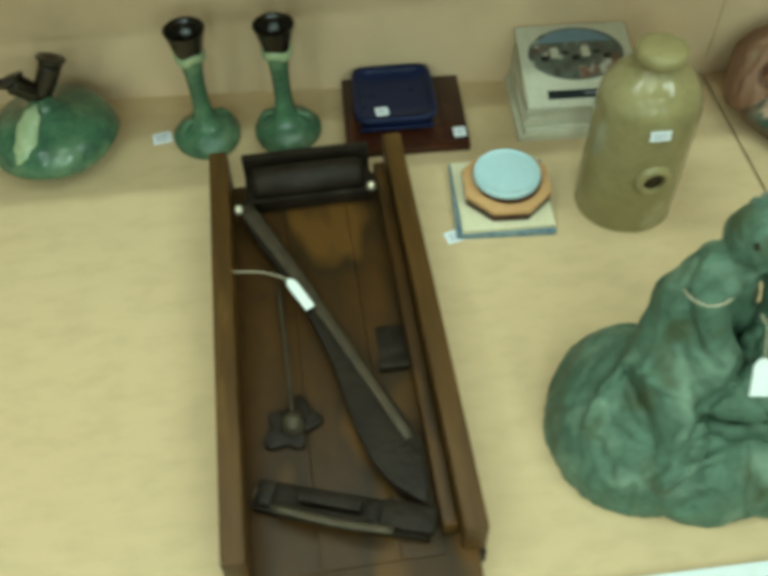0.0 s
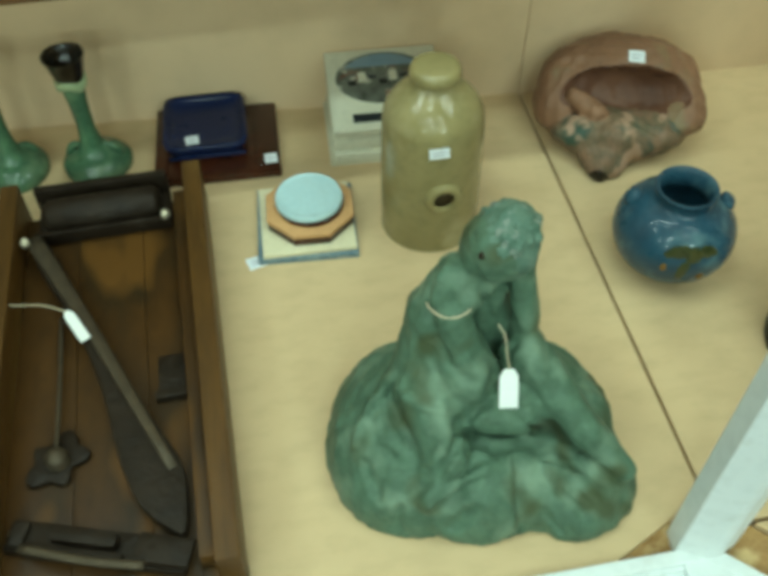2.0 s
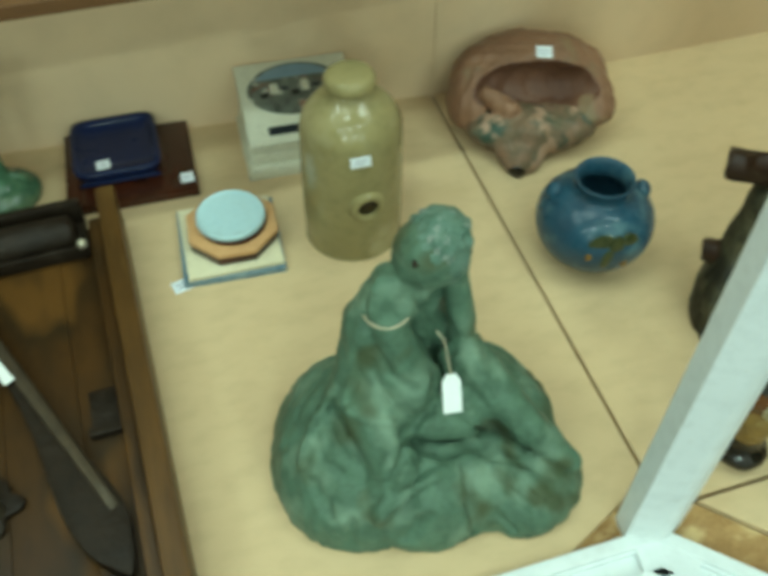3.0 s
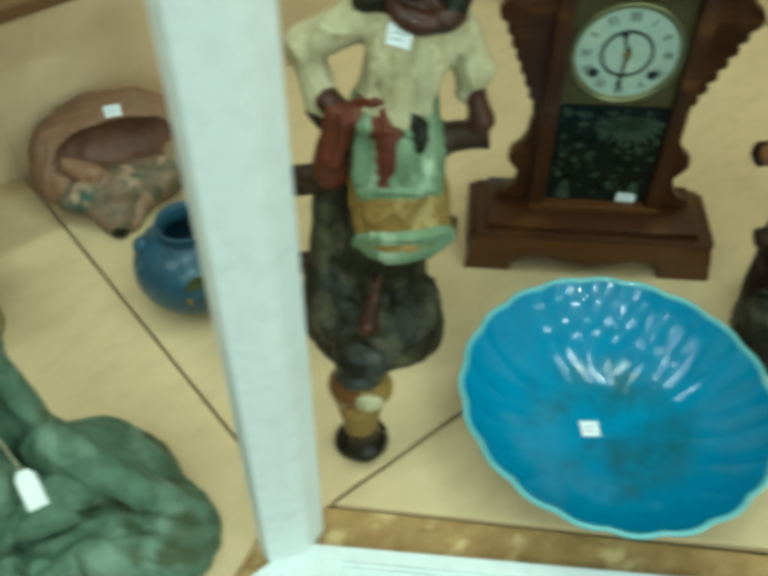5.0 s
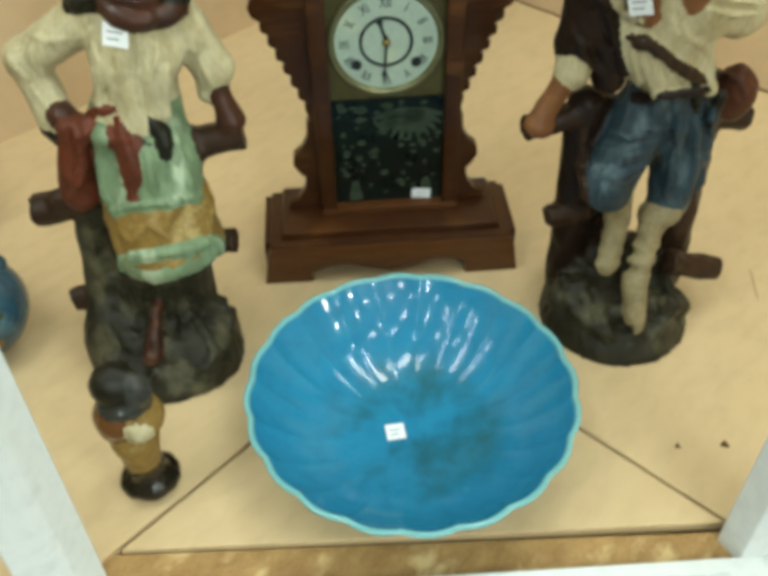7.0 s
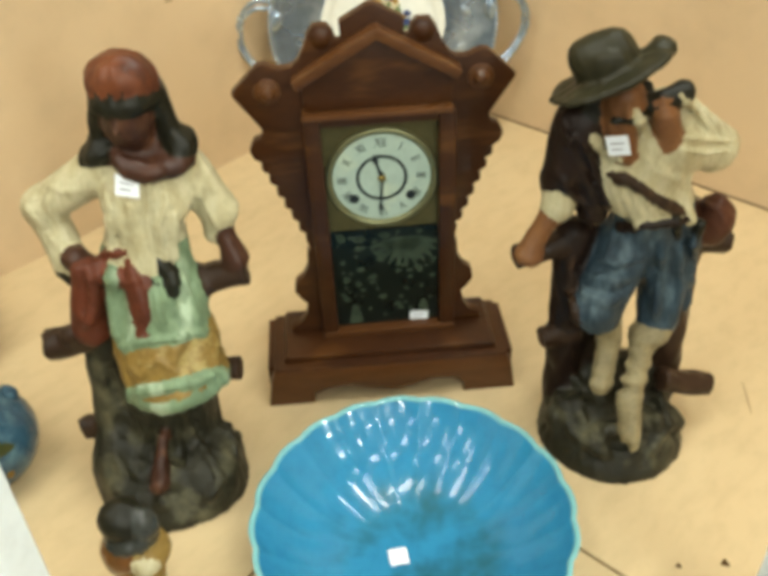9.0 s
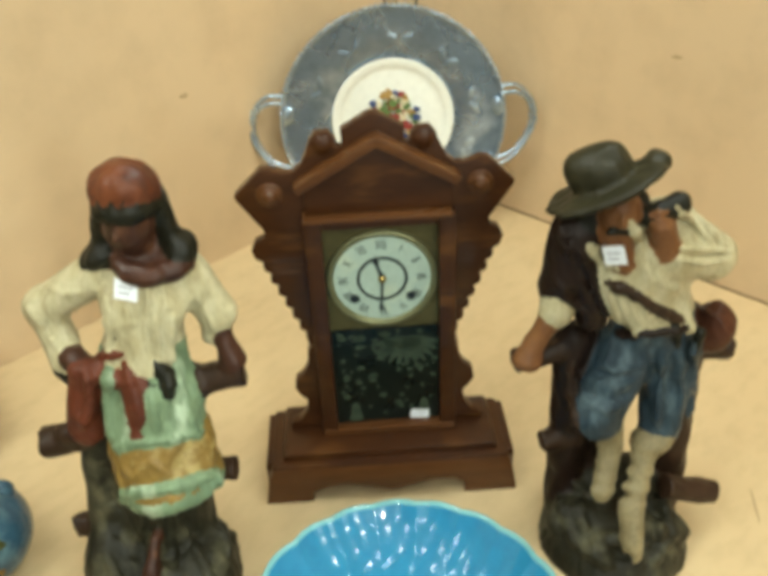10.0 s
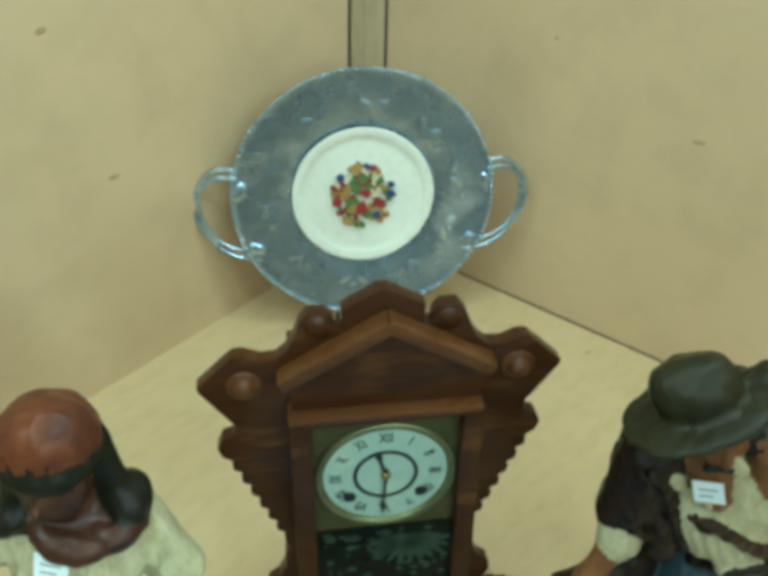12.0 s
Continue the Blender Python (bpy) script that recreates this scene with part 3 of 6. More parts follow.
# ---- things on the long shelf ----
def wooden_press():
    """The old oak board with rails, roller, lever and iron fittings."""
    t = thing("wooden_press", -0.108, 1.015, 0, 1.5, "old dark oak press board with side rails, iron lever and roller", "antique tool")
    sharp(part("base_board", slab(-0.124, 0.128, -0.318, 0.29, 0, 0.035, 0.003), OAK_DARK, t))
    for x0, x1, top in ((-0.1105, -0.0395, 0.037), (-0.0385, 0.0455, 0.0375), (0.0465, 0.093, 0.0372)):
        sharp(part("plank", slab(x0, x1, -0.29, 0.28, 0.0345, top, 0.001), OAK_DARK, t))
    for sx, w in ((-1, 0.026), (1, 0.026)):
        x0 = sx * 0.137
        a, b = sorted((x0, x0 - sx * w))
        sharp(part("outer_rail", slab(a, b, -0.288, 0.31, 0.012, 0.088, 0.004), OAK, t))
        a, b = sorted((x0 - sx * (w + 0.002), x0 - sx * (w + 0.018)))
        if sx > 0:
            sharp(part("inner_rail", slab(a, b, -0.27, 0.28, 0.035, 0.062, 0.003), OAK_DARK, t))
        sharp(part("rail_foot", slab(min(x0, x0 - sx * 0.028), max(x0, x0 - sx * 0.028), -0.292, -0.262, 0, 0.03, 0.003), IRON, t))
    sharp(part("roller_box", join(slab(-0.092, 0.088, 0.232, 0.302, 0.036, 0.05, 0.003), slab(-0.092, 0.088, 0.290, 0.302, 0.05, 0.086, 0.003), slab(-0.092, 0.088, 0.226, 0.233, 0.05, 0.064, 0.002)), IRON, t))
    part("roller", moved(lathe([(0, -0.078), (0.018, -0.078), (0.0235, -0.07), (0.0245, 0), (0.0235, 0.07), (0.018, 0.078), (0, 0.078)], 24, lambda a, i, r, z: (r * (1 + 0.02 * math.sin(7 * a + z * 90)), z)), pose(-0.002, 0.261, 0.064, 0, 90, 0)), IRON, t, "black ribbed iron roller")
    for x, y in ((0.083, 0.222), (-0.100, 0.205)):
        part("pin", moved(lathe([(0, 0), (0.006, 0), (0.007, 0.006), (0.004, 0.011), (0, 0.012)], 12), pose(x, y, 0.07)), BRASSY, t, "pale metal pin")
    blade = [(-0.098, 0.225), (-0.072, 0.205), (-0.02, 0.08), (0.035, -0.055), (0.080, -0.15), (0.086, -0.195), (0.082, -0.240), (0.066, -0.232), (0.040, -0.205), (0.018, -0.15), (-0.004, -0.04), (-0.040, 0.07), (-0.084, 0.165)]
    sharp(part("lever", prism(smooth_outline(blade, 3), 0.05, 0.066, 0.003), IRON, t, "dark curved iron lever"))
    part("lever_edge", tube([(-0.092, 0.216, 0.068), (-0.022, 0.062, 0.069), (0.074, -0.165, 0.067)], 0.012, 8, 0.006, 0.3), STEEL, t, "worn grey steel edge of the lever")
    star = prism([(math.cos(a) * r, math.sin(a) * r) for k in range(40) for a in [k * math.pi / 20] for r in [0.030 + 0.006 * math.cos(5 * a) + 0.005 * math.sin(2 * a)]], 0.037, 0.046, 0.002)
    part("star_knob", moved(star, pose(-0.056, -0.115, 0)), IRON, t, "black cast iron star-shaped knob")
    part("knob_boss", moved(lathe([(0.014, 0.046), (0.013, 0.056), (0.009, 0.063), (0, 0.065)], 16), pose(-0.054, -0.118, 0)), STEEL, t)
    part("rod", tube([(-0.054, -0.118, 0.056), (-0.055, 0.0, 0.05), (-0.058, 0.09, 0.045)], 0.003, 8), STEEL, t)
    across = pose(-0.008, -0.232, 0, 0, 0, -19)
    sharp(part("iron_bar", moved(slab(-0.10, 0.095, -0.016, 0.02, 0.038, 0.052, 0.004), across), IRON, t, "dark iron bar across the lower end"))
    for box in ((-0.075, 0.03, -0.022, -0.006, 0.051, 0.062, 0.004), (0.04, 0.10, -0.014, 0.018, 0.0525, 0.064, 0.005), (-0.05, 0.02, -0.004, 0.012, 0.0525, 0.066, 0.005), (-0.095, -0.078, -0.012, 0.016, 0.0525, 0.058, 0.0025)):
        sharp(part("bar_block", moved(slab(*box), across), IRON, t))
    part("bar_ridge", tube([(-0.085, -0.222, 0.064), (-0.02, -0.25, 0.067), (0.04, -0.268, 0.066)], 0.005, 8, flat=0.6), STEEL, t)
    sharp(part("catch", join(slab(0.098, 0.108, -0.055, 0.02, 0.036, 0.06, 0.002), slab(0.055, 0.108, -0.058, -0.046, 0.036, 0.048, 0.002), slab(0.058, 0.10, -0.05, 0.01, 0.036, 0.039, 0.001)), IRON, t, "iron catch plate"))
    part("bolt", moved(lathe([(0.011, 0.036), (0.010, 0.043), (0.005, 0.046), (0, 0.046)], 14), pose(-0.095, -0.195, 0)), BRASSY, t)
    return t


def smooth_outline(points, n=4):
    """A closed smooth outline through the points."""
    q = [Vector((*p, 0)) for p in points]
    out, m = [], len(q)
    for i in range(m):
        a, b, c, d = q[i - 1], q[i], q[(i + 1) % m], q[(i + 2) % m]
        for k in range(n):
            t = k / n
            v = 0.5 * (2 * b + (c - a) * t + (2 * a - 5 * b + 4 * c - d) * t * t + (3 * b - a - 3 * c + d) * t ** 3)
            out.append((v.x, v.y))
    return out


wooden_press()


def tag_on_string(name, x, y, z, rz, tilt, line, w=0.026, h=0.05):
    t = thing(name, x, y, z, rz, "white card price tag on a cotton string", "price tag", "price tags")
    m = pose(0, 0, 0, tilt, 0, 0)
    card = prism([(-w / 2, -h), (w / 2, -h), (w / 2, -0.008), (w * 0.25, 0), (-w * 0.25, 0), (-w / 2, -0.008)], -0.0004, 0.0004)
    part("card", moved(card, m), CARD, t, smooth=False)
    part("string", tube(line, 0.0009, 6), STRING, t)
    return t


tag_on_string("price_tag", -0.152, 1.086, 0.078, 28, 4, [(0, 0, 0), (-0.022, 0.026, 0.004), (-0.052, 0.052, 0.002), (-0.062, 0.075, 0.004), (-0.056, 0.10, 0.006), (-0.046, 0.085, 0.0)], 0.013, 0.052)


def squat_vase():
    t = thing("squat_vase", -0.497, 1.452, 0, 0, "squat green glazed vase with dark twin spouts and handle", "vase")
    prof = smooth_profile([(0.0, 0.0), (0.045, 0.0), (0.06, 0.006), (0.092, 0.028), (0.097, 0.046), (0.082, 0.068), (0.045, 0.086), (0.022, 0.1), (0.017, 0.115)], 4)
    part("body", lathe(prof, 48, lambda a, i, r, z: (r * (1 + 0.012 * math.sin(5 * a + 20 * z)), z)), MIRROR_GREEN, t)
    part("glaze_run", moved(Clay_blob(0.018, 0.045, 0.008), pose(-0.02, -0.05, 0.083, 35, 0, -20)), CREAM_GLAZE, t, "cream glaze run down the shoulder")
    for k, (x, y, z) in enumerate(((-0.028, -0.004, 0.142), (0.03, 0.012, 0.158))):
        part("spout", tube([(0, 0, 0.105), (x * 0.4, y * 0.4, 0.125), (x, y, z)], 0.013, 14, 0.017), DARK_GLAZE, t, "dark brown glazed spout")
        part("spout_lip", moved(lathe([(0.017, 0), (0.0215, 0.006), (0.02, 0.009), (0.012, 0.006), (0, 0.0)], 20), pose(x, y, z, -20, 18 if k else -18, 0)), DARK_GLAZE, t)
    part("handle", tube([(-0.025, 0.0, 0.135), (-0.06, -0.005, 0.14), (-0.085, -0.01, 0.12), (-0.088, -0.01, 0.09), (-0.075, -0.01, 0.07)], 0.008, 10), DARK_GLAZE, t, "dark glazed loop handle")
    return t


def Clay_blob(rx, ry, rz):
    bm = bmesh.new()
    bmesh.ops.create_uvsphere(bm, u_segments=20, v_segments=12, radius=1.0, matrix=Matrix.Diagonal((rx, ry, rz, 1)))
    for v in bm.verts:
        v.co *= 1 + 0.12 * math.sin(v.co.x * 300) * math.sin(v.co.y * 170)
    return bm


squat_vase()


def candlestick(x, y, rz):
    t = thing("candlestick", x, y, 0, rz, "mottled green pottery candlestick with a dark flared cup", "candlestick", "pair of candlesticks")
    base = smooth_profile([(0.0, 0.0), (0.046, 0.0), (0.052, 0.006), (0.051, 0.016), (0.040, 0.028), (0.026, 0.036), (0.018, 0.05)], 3)
    part("foot", lathe(base, 36, lambda a, i, r, z: (r * (1 + 0.03 * math.sin(3 * a)), z)), MIRROR_GREEN, t)
    stem = smooth_profile([(0.018, 0.046), (0.0135, 0.075), (0.0135, 0.115), (0.0165, 0.145), (0.019, 0.158)], 3)
    part("stem", lathe(stem, 24), MIRROR_GREEN, t)
    part("collar", lathe([(0.019, 0.152), (0.023, 0.157), (0.023, 0.165), (0.020, 0.168)], 24, lambda a, i, r, z: (r, z + 0.004 * math.sin(3 * a))), CREAM_GLAZE, t, "cream glazed collar")
    cup = smooth_profile([(0.020, 0.165), (0.0235, 0.178), (0.0285, 0.199), (0.030, 0.203), (0.026, 0.201), (0.02, 0.186), (0.010, 0.176), (0.0, 0.175)], 3)
    part("cup", lathe(cup, 32), DARK_GLAZE, t, "dark brown glazed cup")
    for s in (-1, 1):
        part("handle", tube([(s * 0.016, 0, 0.044), (s * 0.028, 0, 0.043), (s * 0.036, 0.0, 0.034), (s * 0.040, 0, 0.020)], 0.005, 10, 0.006), MIRROR_GREEN, t)
    return t


candlestick(-0.268, 1.452, 25)
candlestick(-0.143, 1.445, -10)
floor_note = sticker(-0.342, 1.462, 0.0005, 0.03, 0.026, pose(0, 0, 0, 0, 0, 10))


def tile_and_tray():
    t = thing("glazed_tile", 0.043, 1.462, 0, -2, "dark red-brown glazed square tile under a blue dish", "tile")
    sharp(part("tile_body", slab(-0.096, 0.096, -0.092, 0.088, 0, 0.016, 0.003), BROWN_TILE, t))
    part("tile_relief", slab(0.058, 0.088, -0.08, 0.07, 0.016, 0.018, 0.001), BROWN_TILE, t)
    part("tile_relief", slab(-0.09, -0.075, -0.08, 0.078, 0.016, 0.018, 0.001), BROWN_TILE, t)
    d = thing("blue_dish", 0.028, 1.468, 0.0165, -1, "cobalt blue glazed rectangular dish with a rolled rim", "dish")
    ring = []
    bm = bmesh.new()
    for hw, hd, z in ((0.048, 0.050, 0.0), (0.056, 0.058, 0.004), (0.061, 0.063, 0.018), (0.064, 0.066, 0.026), (0.064, 0.066, 0.030), (0.059, 0.061, 0.031), (0.055, 0.057, 0.026), (0.05, 0.052, 0.020), (0.03, 0.03, 0.019)):
        r = []
        for k in range(40):
            a = 2 * math.pi * k / 40
            c, s = math.cos(a), math.sin(a)
            p = 8.0
            q = (abs(c) ** p + abs(s) ** p) ** (-1 / p)
            r.append(bm.verts.new((hw * q * c, hd * q * s, z)))
        ring.append(r)
    for p, q in zip(ring, ring[1:]):
        for k in range(40):
            bm.faces.new((p[k], p[(k + 1) % 40], q[(k + 1) % 40], q[k]))
    bm.faces.new(ring[0])
    bm.faces.new(ring[-1])
    part("dish_body", bm, COBALT, d)
    part("dish_rib", slab(-0.058, 0.058, -0.0655, -0.061, 0.008, 0.013, 0.001), COBALT, d)


tile_and_tray()
sticker(0.006, 1.434, 0.0365, 0.02, 0.02, pose(0, 0, 0, 0, 0, 5))
sticker(0.122, 1.392, 0.0185, 0.019, 0.021, pose(0, 0, 0, 0, 0, 0))


def card_box():
    """The pile of ivory boxes with a picture tile on top."""
    t = thing("card_stack", 0.306, 1.442, 0, -3, "stack of ivory card boxes with a printed oval picture", "stack of tiles")
    z = 0.0
    for k, (w, d, h, dx, dy, r) in enumerate(((0.18, 0.15, 0.012, 0, 0.004, 0), (0.172, 0.15, 0.017, 0.002, 0.0, 1), (0.168, 0.15, 0.012, 0.0, 0.004, -1), (0.172, 0.152, 0.015, 0.004, 0.002, 0.5), (0.17, 0.15, 0.014, 0.002, 0.0, -0.5))):
        sharp(part("card_box", moved(slab(-w / 2, w / 2, -d / 2, d / 2, z, z + h - 0.0012, 0.0015), pose(dx, dy, 0, 0, 0, r)), CARDS, t))
        z += h
    top = pose(0.003, -0.002, z + 0.019, 11, 0, 0)
    tile = part("picture_tile", slab(-0.087, 0.087, -0.082, 0.078, -0.006, 0.004, 0.0015), CARDS, t, "ivory tile with an oval picture", m=top)
    oval = lambda a, b, z0, z1, cx=0, cy=0: moved(prism([(a * math.cos(k * math.pi / 24), b * math.sin(k * math.pi / 24)) for k in range(48)], z0, z1), pose(cx, cy, 0))
    part("oval_picture", oval(0.074, 0.052, 0.004, 0.0047, 0, 0.018), PICTURE, tile, smooth=False)
    part("oval_sky", moved(prism([(0.066 * math.cos(a), 0.048 * math.sin(a)) for a in [math.pi * (0.16 + 0.68 * k / 16) for k in range(17)]], 0.0048, 0.0053), pose(0, 0.018, 0)), SKY_PRINT, tile, smooth=False)
    for k in range(7):
        part("printed_house", slab(-0.055 + 0.016 * k, -0.043 + 0.016 * k, 0.004 + 0.006 * (k % 3), 0.014 + 0.008 * ((k * 2) % 3), 0.0054, 0.0058), (GREY_GLAZE, CARDS, BLACK_PRINT)[k % 3], tile, smooth=False)
    part("caption_band", slab(-0.055, 0.06, -0.068, -0.052, 0.004, 0.0047), BLACK_PRINT, tile, "black band with unreadable print", smooth=False)
    part("caption_print", slab(0.0, 0.04, -0.061, -0.058, 0.0048, 0.0052), INK, tile, smooth=False)
    wedge = upright([(-0.072, z), (0.075, z), (0.075, z + 0.026), (-0.072, z)], -0.08, 0.08)
    part("loose_cards", moved(wedge, pose(0, 0, 0.0005, 0, 0, 90)), CARDS, t)


card_box()


def coaster_stack():
    t = thing("tile_stack", 0.16, 1.255, 0, -4, "small stack of ceramic tiles under a pale blue round coaster", "stack of tiles")
    sharp(part("blue_tile", slab(-0.071, 0.07, -0.071, 0.073, 0, 0.010, 0.0015), BLUE_TILE, t, "blue and white patterned tile"))
    sharp(part("cream_tile", moved(slab(-0.066, 0.066, -0.068, 0.068, 0.0105, 0.018, 0.0015), pose(0, 0, 0, 0, 0, 2)), CREAM_TILE, t, "cream tile"))
    octo = lambda r: [(r * math.cos(math.pi / 8 + k * math.pi / 4), r * math.sin(math.pi / 8 + k * math.pi / 4)) for k in range(8)]
    sharp(part("dark_octagon", moved(prism(octo(0.0655), 0.0185, 0.031, 0.001), pose(0.006, 0.004, 0)), BROWN_TILE, t, "dark brown octagonal underside"))
    sharp(part("octagon_tile", moved(prism(octo(0.067), 0.0313, 0.038, 0.0015), pose(0.006, 0.005, 0)), TERRA, t, "buff terracotta octagonal tile"))
    # a dark disc gives the shadow ring under the raised coaster
    part("coaster_shadow_disc", moved(lathe([(0, 0.0335), (0.048, 0.0335), (0.048, 0.038), (0, 0.038)], 32), pose(0.008, 0.005, 0.0055)), BROWN_TILE, t, "dark disc standing in for the shadow under the raised coaster", smooth=False)
    part("round_coaster", moved(lathe(smooth_profile([(0, 0.0385), (0.044, 0.0385), (0.048, 0.041), (0.0475, 0.046), (0.0445, 0.047), (0.042, 0.0455), (0.02, 0.045), (0, 0.045)], 2), 40), pose(0.006, 0.008, 0.0065)), PALE_BLUE, t, "pale blue glazed round coaster")


coaster_stack()
tagged(sticker(0.082, 1.196, 0.0005, 0.028, 0.022, pose(0, 0, 0, 0, 0, 15)), "pale white paper sticker stuck to the shelf board")


def stoneware_jug():
    t = thing("stoneware_jug", 0.337, 1.238, 0, 0, "khaki glazed stoneware bottle with a knob and bung hole", "jug")
    prof = smooth_profile([(0, 0.001), (0.063, 0.0), (0.068, 0.006), (0.0695, 0.05), (0.069, 0.12), (0.068, 0.18), (0.063, 0.206), (0.048, 0.226), (0.030, 0.239), (0.023, 0.247)], 4)
    part("body", lathe(prof, 56), JUG, t)
    part("knob", lathe(smooth_profile([(0.023, 0.246), (0.031, 0.250), (0.0335, 0.257), (0.030, 0.266), (0.018, 0.270), (0, 0.271)], 3), 36), JUG, t)
    bung = part("bung_ring", moved(lathe(smooth_profile([(0.026, 0.0), (0.024, 0.007), (0.020, 0.010), (0.014, 0.008), (0.013, 0.0)], 3), 28), pose(0.002, -0.0665, 0.103, 90, 0, 2)), JUG, t)
    part("bung_hole", moved(lathe([(0, 0.0015), (0.0135, 0.0015), (0.0135, 0.003), (0, 0.003)], 24), pose(0.002, -0.0665, 0.103, 90, 0, 2)), JUG_DARK, bung, "dark bung hole")


stoneware_jug()
sticker(0.330, 1.1675, 0.184, 0.026, 0.016, facing((-0.1, -1, 0.03), spin=4))


def blue_pot():
    t = thing("round_pot", 0.643, 1.098, 0, 5, "round blue glazed pot with leaf relief and a narrow mouth", "pot")
    prof = smooth_profile([(0, 0.002), (0.038, 0.0), (0.046, 0.004), (0.074, 0.03), (0.086, 0.062), (0.080, 0.093), (0.058, 0.117), (0.040, 0.125), (0.0385, 0.135), (0.043, 0.145), (0.041, 0.148), (0.036, 0.143), (0.033, 0.13), (0.036, 0.118), (0.05, 0.10), (0.055, 0.07), (0.0, 0.02)], 4)
    part("body", lathe(prof, 56), BLUE_POT, t)
    part("lug", moved(Clay_blob(0.010, 0.013, 0.015), pose(0.066, -0.01, 0.112, 0, -35, 0)), BLUE_POT, t)
    part("lug", moved(Clay_blob(0.010, 0.013, 0.015), pose(-0.058, 0.035, 0.113, 0, 35, 0)), BLUE_POT, t)
    for k, (az, z, w, h, rr) in enumerate(((-120, 0.092, 0.013, 0.024, 35), (-102, 0.086, 0.011, 0.026, -10), (-86, 0.092, 0.011, 0.024, -40), (-110, 0.068, 0.009, 0.018, 10))):
        rad = {0: 0.0792, 1: 0.0810, 2: 0.0792, 3: 0.0838}[k]
        a = radians(az)
        part("leaf_relief", moved(Clay_blob(w, 0.003, h), pose(rad * math.cos(a), rad * math.sin(a), z, 0, rr, az + 90)), POT_LEAF, t, "olive green leaf relief")
    for az, z in ((-127, 0.070), (-91, 0.056)):
        a = radians(az)
        part("fruit_relief", moved(Clay_blob(0.006, 0.004, 0.007), pose(0.0838 * math.cos(a), 0.0838 * math.sin(a), z)), POT_GOLD, t, "ochre fruit relief")
    t.scale = (0.94, 0.94, 0.94)


blue_pot()


def fan_planter():
    """The shell-shaped terracotta planter with a flowered apron."""
    c = Clay()
    c.ball((0.005, 0.012, 0.082), (0.140, 0.070, 0.062), FAN_CLAY, 0.01, (16, 0, 0))
    c.ball((0.108, -0.02, 0.062), (0.045, 0.040, 0.032), FAN_CLAY, 0.02)
    c.ball((-0.105, -0.02, 0.055), (0.04, 0.045, 0.04), FAN_CLAY, 0.02)
    # the hollow under the lip, coloured darker for its shade
    c.cut((0.010, -0.052, 0.098), (0.116, 0.042, 0.042), FAN_HOLLOW_SHADE, (24, 0, 0))
    c.ball((0.0, -0.068, 0.036), (0.116, 0.046, 0.036), FAN_FLOWER, 0.006, (-14, 0, 0))
    c.ball((-0.022, -0.104, 0.016), (0.040, 0.036, 0.024), FAN_FLOWER, 0.02)
    c.ball((0.0, -0.03, 0.02), (0.085, 0.07, 0.03), FAN_FLOWER, 0.02)
    c.ball((0.115, -0.05, 0.055), (0.035, 0.028, 0.022), FAN_CLAY, 0.015)
    c.limb((-0.082, -0.045, 0.088), (-0.040, -0.066, 0.072), 0.013, 0.018, FAN_CLAY, 0.008)
    for k in range(5):
        c.ball((-0.05 + 0.03 * k, -0.098 + 0.006 * abs(k - 2), 0.050 + 0.004 * (k % 2)), (0.018, 0.014, 0.012), FAN_FLOWER, 0.006)
    c.ball((-0.030, -0.130, 0.010), (0.016, 0.014, 0.014), DARK_GLAZE, 0.006)
    me = c.build("planter", (-0.18, -0.17, -0.01), (0.18, 0.13, 0.21), 0.0032, 0.0016, 95)
    t = thing("shell_planter", 0.669, 1.395, 0, -14, "pink terracotta shell-shaped planter with mottled flower relief", "planter")
    ob = new("planter_body", me)
    ob.parent = t
    t.scale = (0.88, 1, 1)
    sticker_on(c, pose(0.669, 1.395, 0, 0, 0, -14) @ Matrix.Diagonal((0.88, 1, 1, 1)), (0.107, 0.381, 0.9), (0.703, 1.416, 0.109), 0.024, 0.02, -8)


fan_planter()


